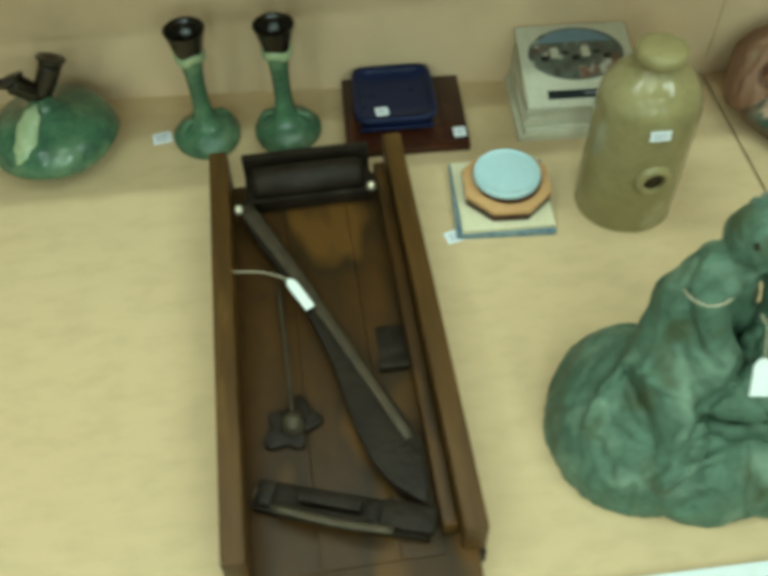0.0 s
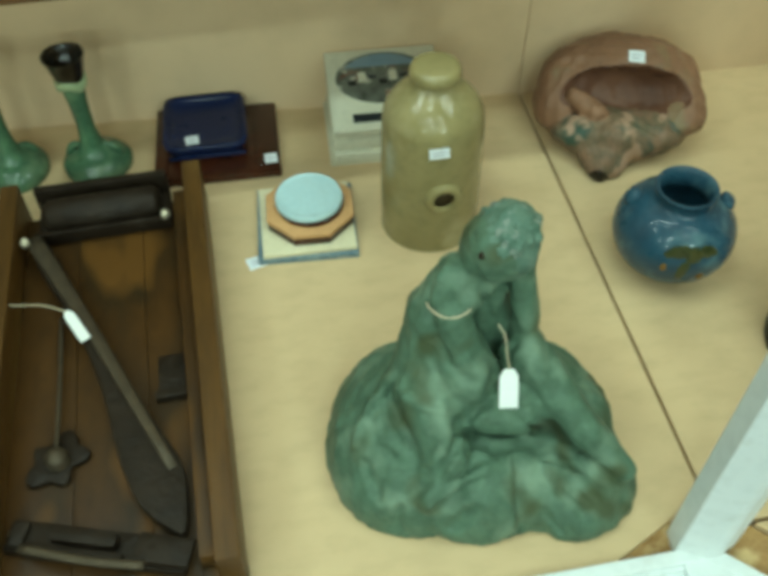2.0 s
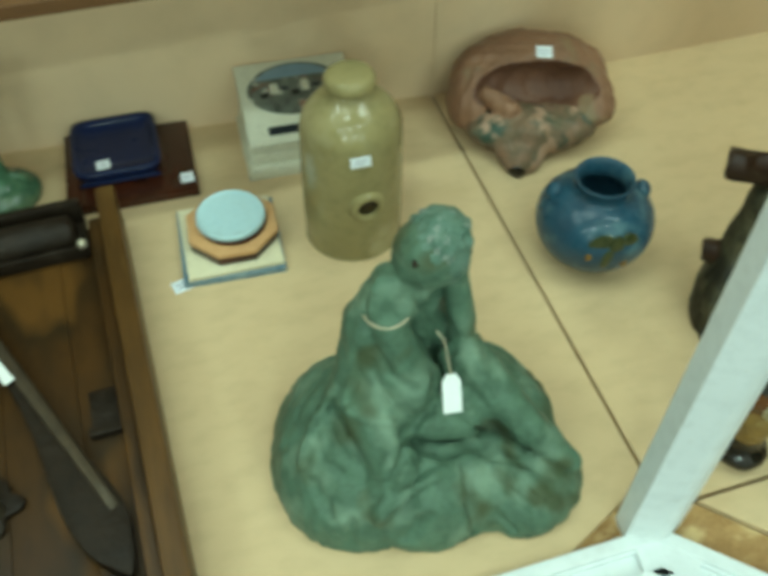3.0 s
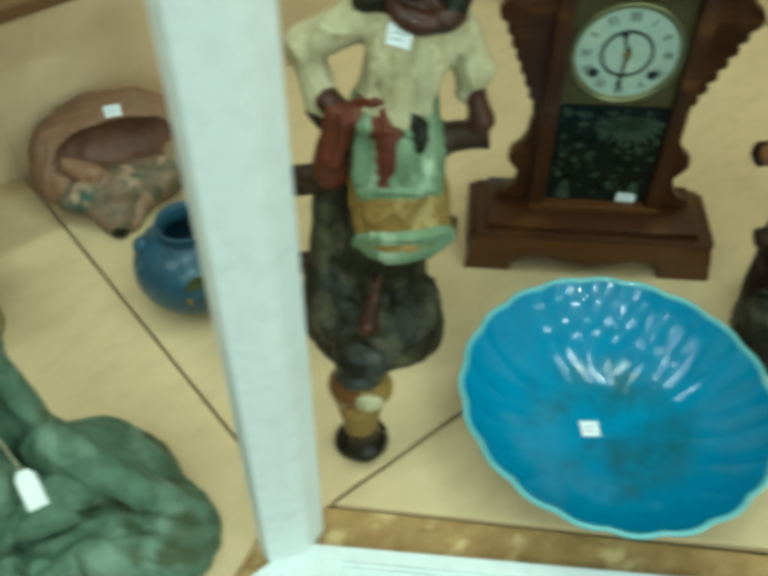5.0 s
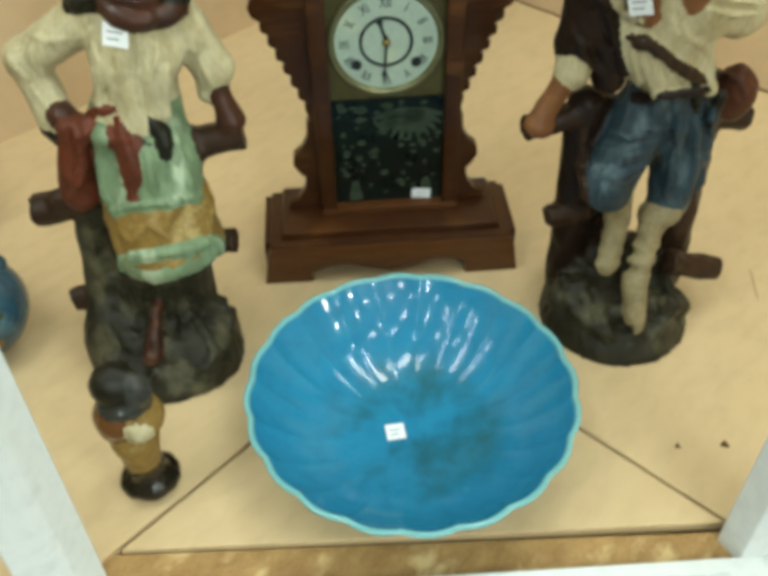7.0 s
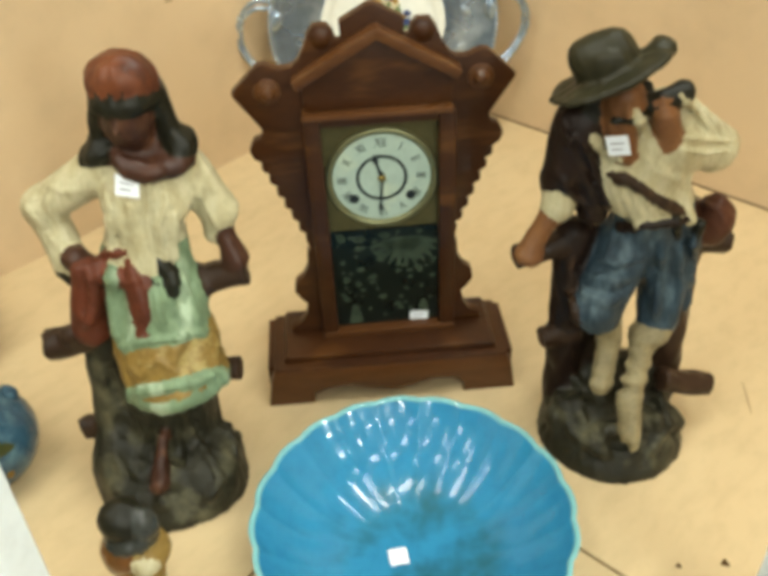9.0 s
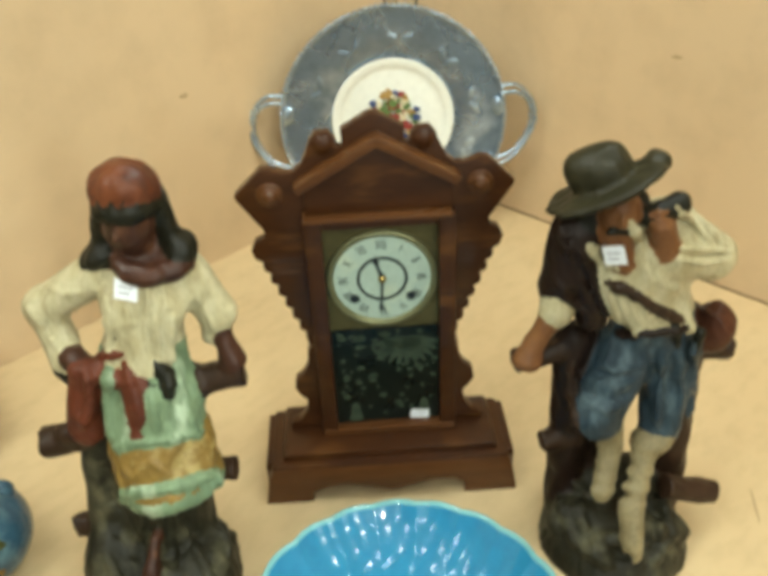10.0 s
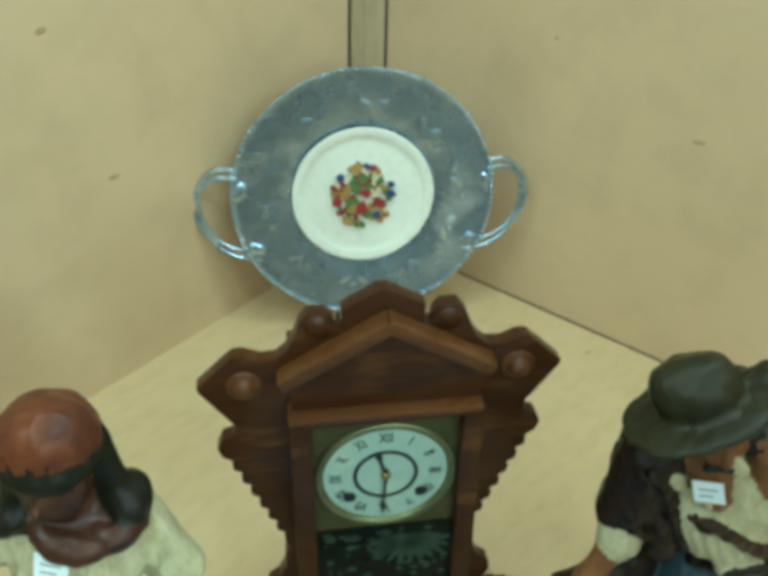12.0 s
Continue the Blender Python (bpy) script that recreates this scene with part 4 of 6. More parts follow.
def rock_figure():
    """A seated figure on a rock: one plain mesh."""
    c = Clay()
    g = PATINA
    # the rock
    c.ball((-0.072, 0.025, 0.010), (0.088, 0.095, 0.118), g, 0.03)
    c.ball((-0.098, -0.010, 0.0), (0.074, 0.078, 0.092), g, 0.03)
    c.ball((-0.075, -0.045, 0.0), (0.080, 0.066, 0.080), g, 0.02)
    c.ball((-0.015, -0.060, 0.005), (0.070, 0.068, 0.088), g, 0.015)
    c.ball((0.035, -0.055, 0.0), (0.080, 0.066, 0.084), g, 0.02)
    c.ball((0.092, -0.078, 0.0), (0.066, 0.066, 0.066), g, 0.010)
    c.ball((0.128, -0.070, 0.0), (0.044, 0.056, 0.044), g, 0.012)
    c.ball((0.060, 0.040, 0.0), (0.098, 0.078, 0.092), g, 0.03)
    c.ball((0.108, 0.002, 0.020), (0.056, 0.050, 0.056), g, 0.02)
    # hips, thighs and back
    c.ball((-0.052, 0.015, 0.120), (0.046, 0.044, 0.044), g, 0.012)
    c.limb((-0.058, -0.006, 0.126), (-0.052, -0.062, 0.092), 0.036, 0.026, g, 0.006)
    c.limb((-0.052, -0.062, 0.092), (-0.074, -0.090, 0.058), 0.024, 0.016, g, 0.006)
    c.limb((-0.026, 0.040, 0.262), (-0.044, 0.040, 0.205), 0.021, 0.028, g, 0.014)
    c.limb((-0.044, 0.040, 0.205), (-0.052, 0.026, 0.140), 0.030, 0.036, g, 0.014)
    c.limb((-0.034, 0.018, 0.225), (-0.020, 0.002, 0.155), 0.021, 0.032, g, 0.003)
    c.ball((-0.015, -0.002, 0.148), (0.030, 0.032, 0.036), g, 0.005)
    c.limb((0.008, 0.056, 0.262), (0.022, 0.058, 0.130), 0.022, 0.034, g, 0.006)
    # head with curled hair
    c.ball((0.010, 0.042, 0.292), (0.034, 0.036, 0.036), g, 0.006)
    c.ball((0.023, 0.045, 0.295), (0.031, 0.036, 0.036), PATINA_HAIR, 0.004)
    for k in range(44):
        a, q = k * 2.4, 0.92 * math.sqrt(k / 44)
        c.ball((0.024 + 0.031 * q * math.cos(a), 0.044 + 0.036 * q * math.sin(a), 0.296 + 0.036 * math.sqrt(1 - q * q)), 0.0062, PATINA_HAIR, 0.001)
    c.ball((-0.0115, 0.0150, 0.3115), 0.0031, GAP, 0.001)
    c.limb((0.000, 0.035, 0.262), (-0.018, 0.022, 0.245), 0.014, 0.014, g, 0.006)
    # propped arm, knees and the stretched leg
    c.limb((0.040, 0.034, 0.268), (0.050, 0.018, 0.165), 0.013, 0.016, g, 0.003)
    c.limb((0.048, 0.004, 0.160), (0.104, -0.060, 0.094), 0.027, 0.020, g, 0.003)
    c.limb((0.104, -0.060, 0.094), (0.144, -0.096, 0.056), 0.019, 0.011, g, 0.003)
    c.limb((-0.010, -0.028, 0.114), (0.034, -0.036, 0.108), 0.023, 0.022, g, 0.003)
    c.limb((0.036, -0.022, 0.125), (0.064, -0.030, 0.112), 0.021, 0.017, g, 0.003)
    c.relief((-0.203, -0.523, 0.913), 0.0, [
        (0.005, None, [(-0.060, 0.267), (-0.054, 0.213), (-0.040, 0.168), (-0.006, 0.125)]),
        (0.006, None, [(0.003, 0.227), (0.018, 0.147), (0.011, 0.086), (-0.018, 0.046)]),
        (0.005, None, [(-0.018, 0.046), (-0.020, -0.007), (-0.042, -0.070), (-0.075, -0.105)]),
        (0.004, None, [(0.062, -0.055), (0.074, -0.155), (0.096, -0.270)]),
        (0.006, None, [(0.018, -0.169), (-0.011, -0.224)]),
        (0.005, None, [(-0.085, -0.134), (-0.092, -0.198)]),
        (0.005, None, [(-0.106, 0.141), (-0.091, 0.076), (-0.073, 0.018)]),
        (0.006, None, [(-0.011, 0.028), (0.027, -0.018), (0.067, -0.019), (0.111, -0.042), (0.152, -0.102), (0.196, -0.165)]),
        (0.004, None, [(0.048, 0.071), (0.074, 0.007)]),
        (0.005, None, [(-0.012, 0.288), (-0.003, 0.243), (0.009, 0.204)]),
        (0.004, g, [(-0.091, 0.138), (-0.067, 0.099), (-0.026, 0.074)]),
        (0.005, g, [(-0.049, 0.321), (-0.055, 0.290), (-0.058, 0.267)]),
        (0.006, g, [(-0.145, 0.026), (-0.125, 0.100), (-0.097, 0.164)]),
        (0.005, g, [(0.093, -0.073), (0.137, -0.117), (0.203, -0.223)]),
        (0.005, g, [(-0.054, -0.153), (-0.011, -0.087), (0.033, -0.061)]),
        (0.005, None, [(0.134, -0.167), (0.181, -0.246)]),
        (0.005, None, [(-0.131, -0.008), (-0.113, -0.103)]),
        (0.004, None, [(-0.055, -0.044), (-0.084, -0.027), (-0.108, 0.019)]),
        (0.004, None, [(0.117, -0.218), (0.158, -0.300)]),
    ])
    me = c.build("rock_figure", (-0.21, -0.17, -0.01), (0.20, 0.16, 0.35), 0.0030, 0.0013, 90)
    ob = new("patina_statue", me)
    ob.matrix_world = pose(0.309, 0.862, 0)
    tagged(ob, "green patinated statue of a seated form on a rock", "statue")


rock_figure()
tag_on_string("price_tag", 0.322, 0.824, 0.200, -8, 58, [(0, 0, 0), (-0.003, 0.006, 0.018), (-0.006, 0.014, 0.036), (-0.012, 0.024, 0.042)], 0.019, 0.042)
bracelet = thing("string_loop", 0.281, 0.888, 0.243, 0, "pale elastic string loop round the statue", "string")
part("loop", tube([(0.025 * math.cos(a) - 0.004, 0.030 * math.sin(a) + 0.006, 0.005 * math.cos(a)) for a in [2 * math.pi * k / 14 for k in range(15)]], 0.0014, 6), STRING, bracelet)


# ---- things in the corner ----
FACE = -43.1          # the way in which the corner things look


def scalloped_bowl():
    t = thing("scalloped_bowl", 0.912, 0.572, 0, FACE, "large turquoise glazed bowl with scalloped rim and fluted sides", "bowl")
    lobes = 20

    def flute(amount, ridge=0.0):
        def f(a, i, r, z):
            w = abs(math.cos(lobes * a / 2))
            k = min(1, max(0, (r - 0.04) / 0.10))
            return r * (1 + amount * k * k * (w - 0.6)), z + ridge * k * (1 - w) ** 4
        return f
    out = smooth_profile([(0, 0.002), (0.072, 0.0), (0.078, 0.005), (0.082, 0.012), (0.125, 0.028), (0.160, 0.050), (0.184, 0.074)], 5)
    inside = smooth_profile([(0.182, 0.0755), (0.164, 0.0570), (0.134, 0.0345), (0.100, 0.0205), (0.065, 0.0130), (0.03, 0.0108), (0, 0.0105)], 6)
    out, inside = ([(r, z * 1.2) for r, z in q] for q in (out, inside))
    part("outside", lathe(out, 240, flute(0.019)), BOWL_BLUE, t)
    part("inside", lathe(inside, 320, flute(0.016, 0.0006)), BOWL_BLUE, t)
    part("rim", lathe(smooth_profile([(0.1845, 0.0885), (0.1885, 0.0905), (0.1875, 0.0940), (0.1835, 0.0940), (0.1815, 0.0905)], 3), 240, flute(0.021)), BOWL_RIM, t, "pale turquoise scalloped rim")
    t.scale = (0.985, 0.985, 1)
    return t


scalloped_bowl()
sticker(0.897, 0.583, 0.0150, 0.022, 0.022, pose(0, 0, 0, 0, 0, -38))


def mantel_clock():
    t = thing("mantel_clock", 1.105, 0.7755, 0, FACE, "carved walnut mantel clock with a pale dial and painted glass door", "clock")
    # local: x along the front, -y towards the viewer, origin at the front of the base
    foot = [(-0.179, 0), (-0.112, 0), (-0.112, 0.018), (-0.09, 0.028), (-0.06, 0.030), (-0.03, 0.022), (0, 0.016), (0.03, 0.022), (0.06, 0.030), (0.09, 0.028), (0.104, 0.018), (0.104, 0), (0.179, 0), (0.172, 0.045), (0.166, 0.062), (-0.166, 0.062), (-0.172, 0.045)]
    sharp(part("plinth_front", upright(foot, 0, 0.018, 0.0012), WALNUT_LIGHT, t))
    sharp(part("plinth", join(slab(-0.176, -0.160, 0.018, 0.125, 0, 0.06, 0.002), slab(0.160, 0.176, 0.018, 0.125, 0, 0.06, 0.002), slab(-0.16, 0.16, 0.112, 0.124, 0, 0.06, 0.002), slab(-0.166, 0.166, 0.002, 0.125, 0.0605, 0.066, 0.002)), WALNUT, t))
    sharp(part("plinth_step", upright([(-0.152, 0.066), (0.152, 0.066), (0.150, 0.073), (0.147, 0.077), (-0.147, 0.077), (-0.150, 0.073)], 0.016, 0.12, 0.0015), WALNUT, t))
    half = [(0.138, 0.09), (0.137, 0.102), (0.124, 0.106), (0.113, 0.122), (0.110, 0.142), (0.118, 0.15), (0.126, 0.163), (0.124, 0.178), (0.112, 0.188), (0.104, 0.205), (0.103, 0.228), (0.097, 0.234)]
    for k in range(7):
        z = 0.245 + 0.0185 * k
        u = 0.097 + 0.0075 * k
        half += [(u + 0.005, z), (u + 0.006, z + 0.010), (u + 0.0005, z + 0.0125)]
    half += [(0.146, 0.368), (0.156, 0.374), (0.160, 0.386), (0.154, 0.398), (0.143, 0.402), (0.141, 0.414), (0.170, 0.456), (0.172, 0.462), (0.138, 0.494), (0.128, 0.495), (0.112, 0.488), (0.098, 0.489), (0.088, 0.498), (0.080, 0.514), (0.076, 0.526), (0.068, 0.536), (0.052, 0.536), (0.045, 0.528), (0.043, 0.518), (0.037, 0.518), (0.038, 0.538), (0.004, 0.557)]
    half = [(0.976 * u, z) for u, z in half]
    outline = half + [(-u, z) for u, z in reversed(half)]
    outline = [(u - 0.003, z) for u, z in outline]
    shift = -0.007
    sharp(part("fretwork_panel", upright(outline, 0.046, 0.062, 0.0015), WALNUT, t, "scrolled fretwork walnut panel"), 40)
    sharp(part("case", slab(-0.088, 0.088, 0.062, 0.118, 0.09, 0.468, 0.002), WALNUT, t))
    for s in (-1, 1):
        sharp(part("door_stile", slab(min(s * 0.092, s * 0.071), max(s * 0.092, s * 0.071), 0.026, 0.046, 0.092, 0.432, 0.003), WALNUT, t))
        part("ear_rosette", moved(lathe(smooth_profile([(0.016, 0), (0.015, 0.003), (0.010, 0.004), (0.0085, 0.009), (0.005, 0.012), (0, 0.013)], 3), 24), pose(s * 0.1255 - 0.003, 0.046, 0.462, 90, 0, 0)), WALNUT_LIGHT, t, "turned walnut rosette")
        part("top_boss", moved(lathe([(0.012, 0), (0.0112, 0.0018), (0, 0.0022)], 18), pose(s * 0.0585 - 0.003, 0.046, 0.521, 90, 0, 0)), WALNUT, t)
        gable = moved(slab(-0.058, 0.056, -0.012, 0.012, -0.0065, 0.0065, 0.003), pose(s * 0.047, 0.034, 0.503, 0, s * 30.5, 0))
        sharp(part("gable_moulding", gable, WALNUT_LIGHT, t))
    sharp(part("pediment", upright([(-0.088, 0.437), (0.088, 0.437), (0.088, 0.474), (0, 0.524), (-0.088, 0.474)], 0.034, 0.047, 0.001), WALNUT, t))
    sharp(part("cornice", slab(-0.092, 0.087, 0.018, 0.047, 0.431, 0.4375, 0.002), WALNUT_LIGHT, t))
    sharp(part("door_bottom_rail", slab(-0.092, 0.092, 0.024, 0.046, 0.09, 0.102, 0.003), WALNUT_LIGHT, t))
    sharp(part("door_top_rail", slab(-0.071, 0.071, 0.028, 0.046, 0.418, 0.43, 0.002), WALNUT, t))
    part("door_back", slab(-0.071, 0.071, 0.043, 0.0455, 0.10, 0.42), GLASS_DARK, t, smooth=False)
    face = pose(0, 0.043, 0.338, 90, 0, 0)
    part("dial_spandrel", slab(-0.071, 0.071, 0.041, 0.0428, 0.262, 0.418), SPANDREL, t, "dull brass ground behind the dial", smooth=False)
    dial = part("dial", lathe([(0, 0.003), (0.063, 0.003), (0.064, 0.0)], 64), DIAL, t, "pale paper dial coloured with the greenish shade of its recess", smooth=False, m=face)
    part("bezel", lathe(smooth_profile([(0.0615, 0.0025), (0.063, 0.006), (0.067, 0.008), (0.0705, 0.006), (0.0715, 0.0)], 3), 64), BEZEL, dial, "aged brass bezel ring")
    part("chapter_ring", lathe([(0.0285, 0.0032), (0.0285, 0.0038), (0.0325, 0.0038), (0.0325, 0.0032)], 48), BLACK_PRINT, dial, "dark inner ring", smooth=False)
    for k, text in enumerate(("XII", "I", "II", "III", "IIII", "V", "VI", "VII", "VIII", "IX", "X", "XI")):
        cu = bpy.data.curves.new("numeral", "FONT")
        cu.body, cu.size, cu.align_x, cu.align_y, cu.extrude = text, 0.0155, "CENTER", "CENTER", 0.0002
        cu.materials.append(BLACK_PRINT)
        ob = new("numeral", cu)
        a = radians(-30 * k)
        ob.parent = dial
        ob.matrix_local = pose(0, 0, 0.0035, 0, 0, -30 * k) @ pose(0, 0.049, 0) @ Matrix.Diagonal((0.75, 1.15, 1, 1))
    for x, y in ((-0.036, -0.028), (0.036, -0.028)):
        part("winding_hole", moved(lathe([(0, 0.0032), (0.0065, 0.0032), (0.0065, 0.0042), (0, 0.0042)], 18), pose(x, y, 0)), BLACK_PRINT, dial, "dark winding hole", smooth=False)
    part("hour_hand", moved(prism([(-0.002, -0.006), (0.002, -0.006), (0.0016, 0.022), (0.004, 0.027), (0, 0.035), (-0.004, 0.027), (-0.0016, 0.022)], 0.005, 0.0058), pose(0, 0, 0, 0, 0, 15)), BLACK_PRINT, dial, smooth=False)
    part("minute_hand", moved(prism([(-0.0016, -0.01), (0.0016, -0.01), (0.0012, 0.036), (0.0032, 0.040), (0, 0.05), (-0.0032, 0.040), (-0.0012, 0.036)], 0.0062, 0.007), pose(0, 0, 0, 0, 0, 176)), BLACK_PRINT, dial, smooth=False)
    part("hand_boss", lathe([(0, 0.008), (0.004, 0.0075), (0.0055, 0.004)], 16), BRASS, dial)
    glass = part("painted_glass", slab(-0.071, 0.071, 0.0395, 0.0425, 0.102, 0.2615), GLASS_DARK, t, "black glass with a silver-green painted scene", smooth=False)
    rng = random.Random(11)
    for k in range(11):
        a = -95 + 19 * k
        part("palm_leaf", moved(upright(smooth_outline([(0, 0), (0.005, 0.018), (0.003, 0.04), (0, 0.05), (-0.003, 0.04), (-0.005, 0.018)], 2), -0.0004, 0), pose(0.028, 0.0393, 0.245, 0, 180 + a * 0.8, 0)), GLASS_PRINT, glass, smooth=False)
    for k in range(90):
        x, z = rng.uniform(-0.066, 0.066), 0.106 + 0.15 * rng.random() ** 0.6
        r = rng.uniform(0.0015, 0.0055)
        part("painted_patch", moved(upright(smooth_outline([(r * math.cos(q) * rng.uniform(0.6, 1.5), r * math.sin(q) * rng.uniform(0.5, 1.1)) for q in [j * math.pi / 3 for j in range(6)]], 2), -0.0004, 0), pose(x, 0.0393, z)), GLASS_PRINT, glass, smooth=False)
    for x in (-0.045, 0.05):
        part("painted_urn", moved(upright(smooth_outline([(-0.009, 0), (0.009, 0), (0.007, 0.012), (0.004, 0.03), (-0.004, 0.03), (-0.007, 0.012)], 2), -0.0005, 0), pose(x, 0.0392, 0.106)), GLASS_PRINT, glass, smooth=False)
    upper = pose(shift, 0.025, 0.911, 0, -0.6, 0) @ Matrix.Diagonal((1.026, 1, 1.020, 1)) @ pose(0, 0, -0.908)
    for ob in t.children:
        if not ob.name.startswith("plinth"):
            ob.matrix_basis = upper @ ob.matrix_basis
    return t


mantel_clock()
D, N = Vector((0.7304, -0.6830, 0)), Vector((-0.6830, -0.7304, 0))


def corner_point(origin, u, front, z):
    """A place from the way along the clock's front, towards the viewer, and up."""
    return Vector((*origin, 0)) + D * u + N * front + Vector((0, 0, z))


p = corner_point((1.105, 0.7755), 0.046, -0.0635, 0.098)
sticker(*p, 0.026, 0.015, facing(N, spin=-4))


def serving_plate():
    t = new("serving_plate")
    t.empty_display_size = 0.03
    c = Vector((1.684, 1.304, 0.259))
    nrm = (N + Vector((0, 0, 0.10))).normalized()
    rot = nrm.to_track_quat("Z", "Y").to_matrix().to_4x4()
    t.matrix_world = Matrix.Translation(c) @ rot
    tagged(t, "round hammered aluminium serving plate with loop handles and a china centre", "plate")
    r = 0.226
    part("plate_body", lathe(smooth_profile([(0, -0.012), (0.10, -0.012), (0.125, -0.010), (0.16, -0.003), (r - 0.008, 0.006), (r, 0.010), (r - 0.002, 0.013), (r - 0.010, 0.010), (0.16, 0.001), (0.125, -0.006), (0.118, -0.007), (0, -0.007)], 4), 96), PLATE_METAL, t)
    bead = bmesh.new()
    for k in range(130):
        a = 2 * math.pi * k / 130
        bmesh.ops.create_icosphere(bead, subdivisions=1, radius=0.0046, matrix=pose(r * math.cos(a), r * math.sin(a), 0.012))
    part("beaded_edge", bead, PLATE_METAL, t)
    centre = part("china_centre", lathe(smooth_profile([(0, -0.006), (0.095, -0.006), (0.110, -0.003), (0.123, 0.000), (0.1225, 0.003), (0.108, 0.0), (0.095, -0.003), (0.0, -0.003)], 3), 72), CHINA, t, "white china centre with a fruit picture")
    rng = random.Random(3)
    for k in range(110):
        a, q = rng.uniform(0, 6.283), 0.056 * math.sqrt(rng.random())
        s = rng.uniform(0.004, 0.010)
        blob = prism(smooth_outline([(s * math.cos(j * 1.0472) * rng.uniform(0.6, 1.2), s * math.sin(j * 1.0472) * rng.uniform(0.6, 1.2)) for j in range(6)], 2), -0.0026, 0.0008 + 0.00004 * k)
        part("painted_fruit", moved(blob, pose(q * math.cos(a), q * math.sin(a), 0)), (RED_FRUIT, GREEN_FRUIT, GOLD_FRUIT, RED_FRUIT, GREEN_FRUIT, GOLD_FRUIT, BLUE_FRUIT if q > 0.035 else RED_FRUIT, CREAM_TILE)[k % 8], centre, smooth=False)
    for k in range(10):
        a = 2 * math.pi * k / 10 + 0.2
        for j in range(3):
            part("embossed_leaf", moved(Clay_blob(0.013, 0.006, 0.0008), pose((0.165 + 0.014 * (j % 2)) * math.cos(a + 0.09 * (j - 1)), (0.165 + 0.014 * (j % 2)) * math.sin(a + 0.09 * (j - 1)), 0.003, 0, 0, math.degrees(a) + 50 * (j - 1))), PLATE_METAL, t)
    for s in (-1, 1):
        for off in (-0.006, 0.008):
            line = [(s * (r - 0.012), 0.052 + off, 0.012), (s * (r + 0.028), 0.050 + off, 0.006), (s * (r + 0.058 + off * 0.6), 0.015, 0.0), (s * (r + 0.056 + off * 0.6), -0.035, -0.001), (s * (r + 0.018), -0.085 - off, 0.004), (s * (r - 0.045), -0.104 - off, 0.009)]
            part("handle_wire", tube(line, 0.0042, 10), PLATE_METAL, t, "twisted aluminium loop handle")
        part("handle_leaf", moved(Clay_blob(0.012, 0.02, 0.005), pose(s * (r - 0.014), 0.02, 0.013, 0, 0, s * 15)), PLATE_METAL, t)
        part("handle_leaf", moved(Clay_blob(0.016, 0.012, 0.005), pose(s * (r - 0.038), -0.088, 0.012, 0, 0, s * 30)), PLATE_METAL, t)
    easel = thing("plate_stand", c.x, c.y, 0, FACE, "small dark wire stand behind the plate", "plate stand")
    for s in (-1, 1):
        part("stand_leg", tube([(s * 0.05, -0.045, 0.003), (s * 0.05, -0.040, 0.034), (s * 0.045, 0.0, 0.03), (s * 0.04, 0.03, 0.15)], 0.0028, 8), IRON, easel)
    part("stand_brace", tube([(-0.05, 0.0, 0.03), (0.05, 0.0, 0.03)], 0.0026, 8), IRON, easel)
    part("stand_foot", tube([(0.0, 0.028, 0.15), (0.0, 0.08, 0.003)], 0.0026, 8), IRON, easel)
    part("stand_top", tube([(-0.04, 0.03, 0.15), (0.04, 0.03, 0.15)], 0.0026, 8), IRON, easel)


serving_plate()


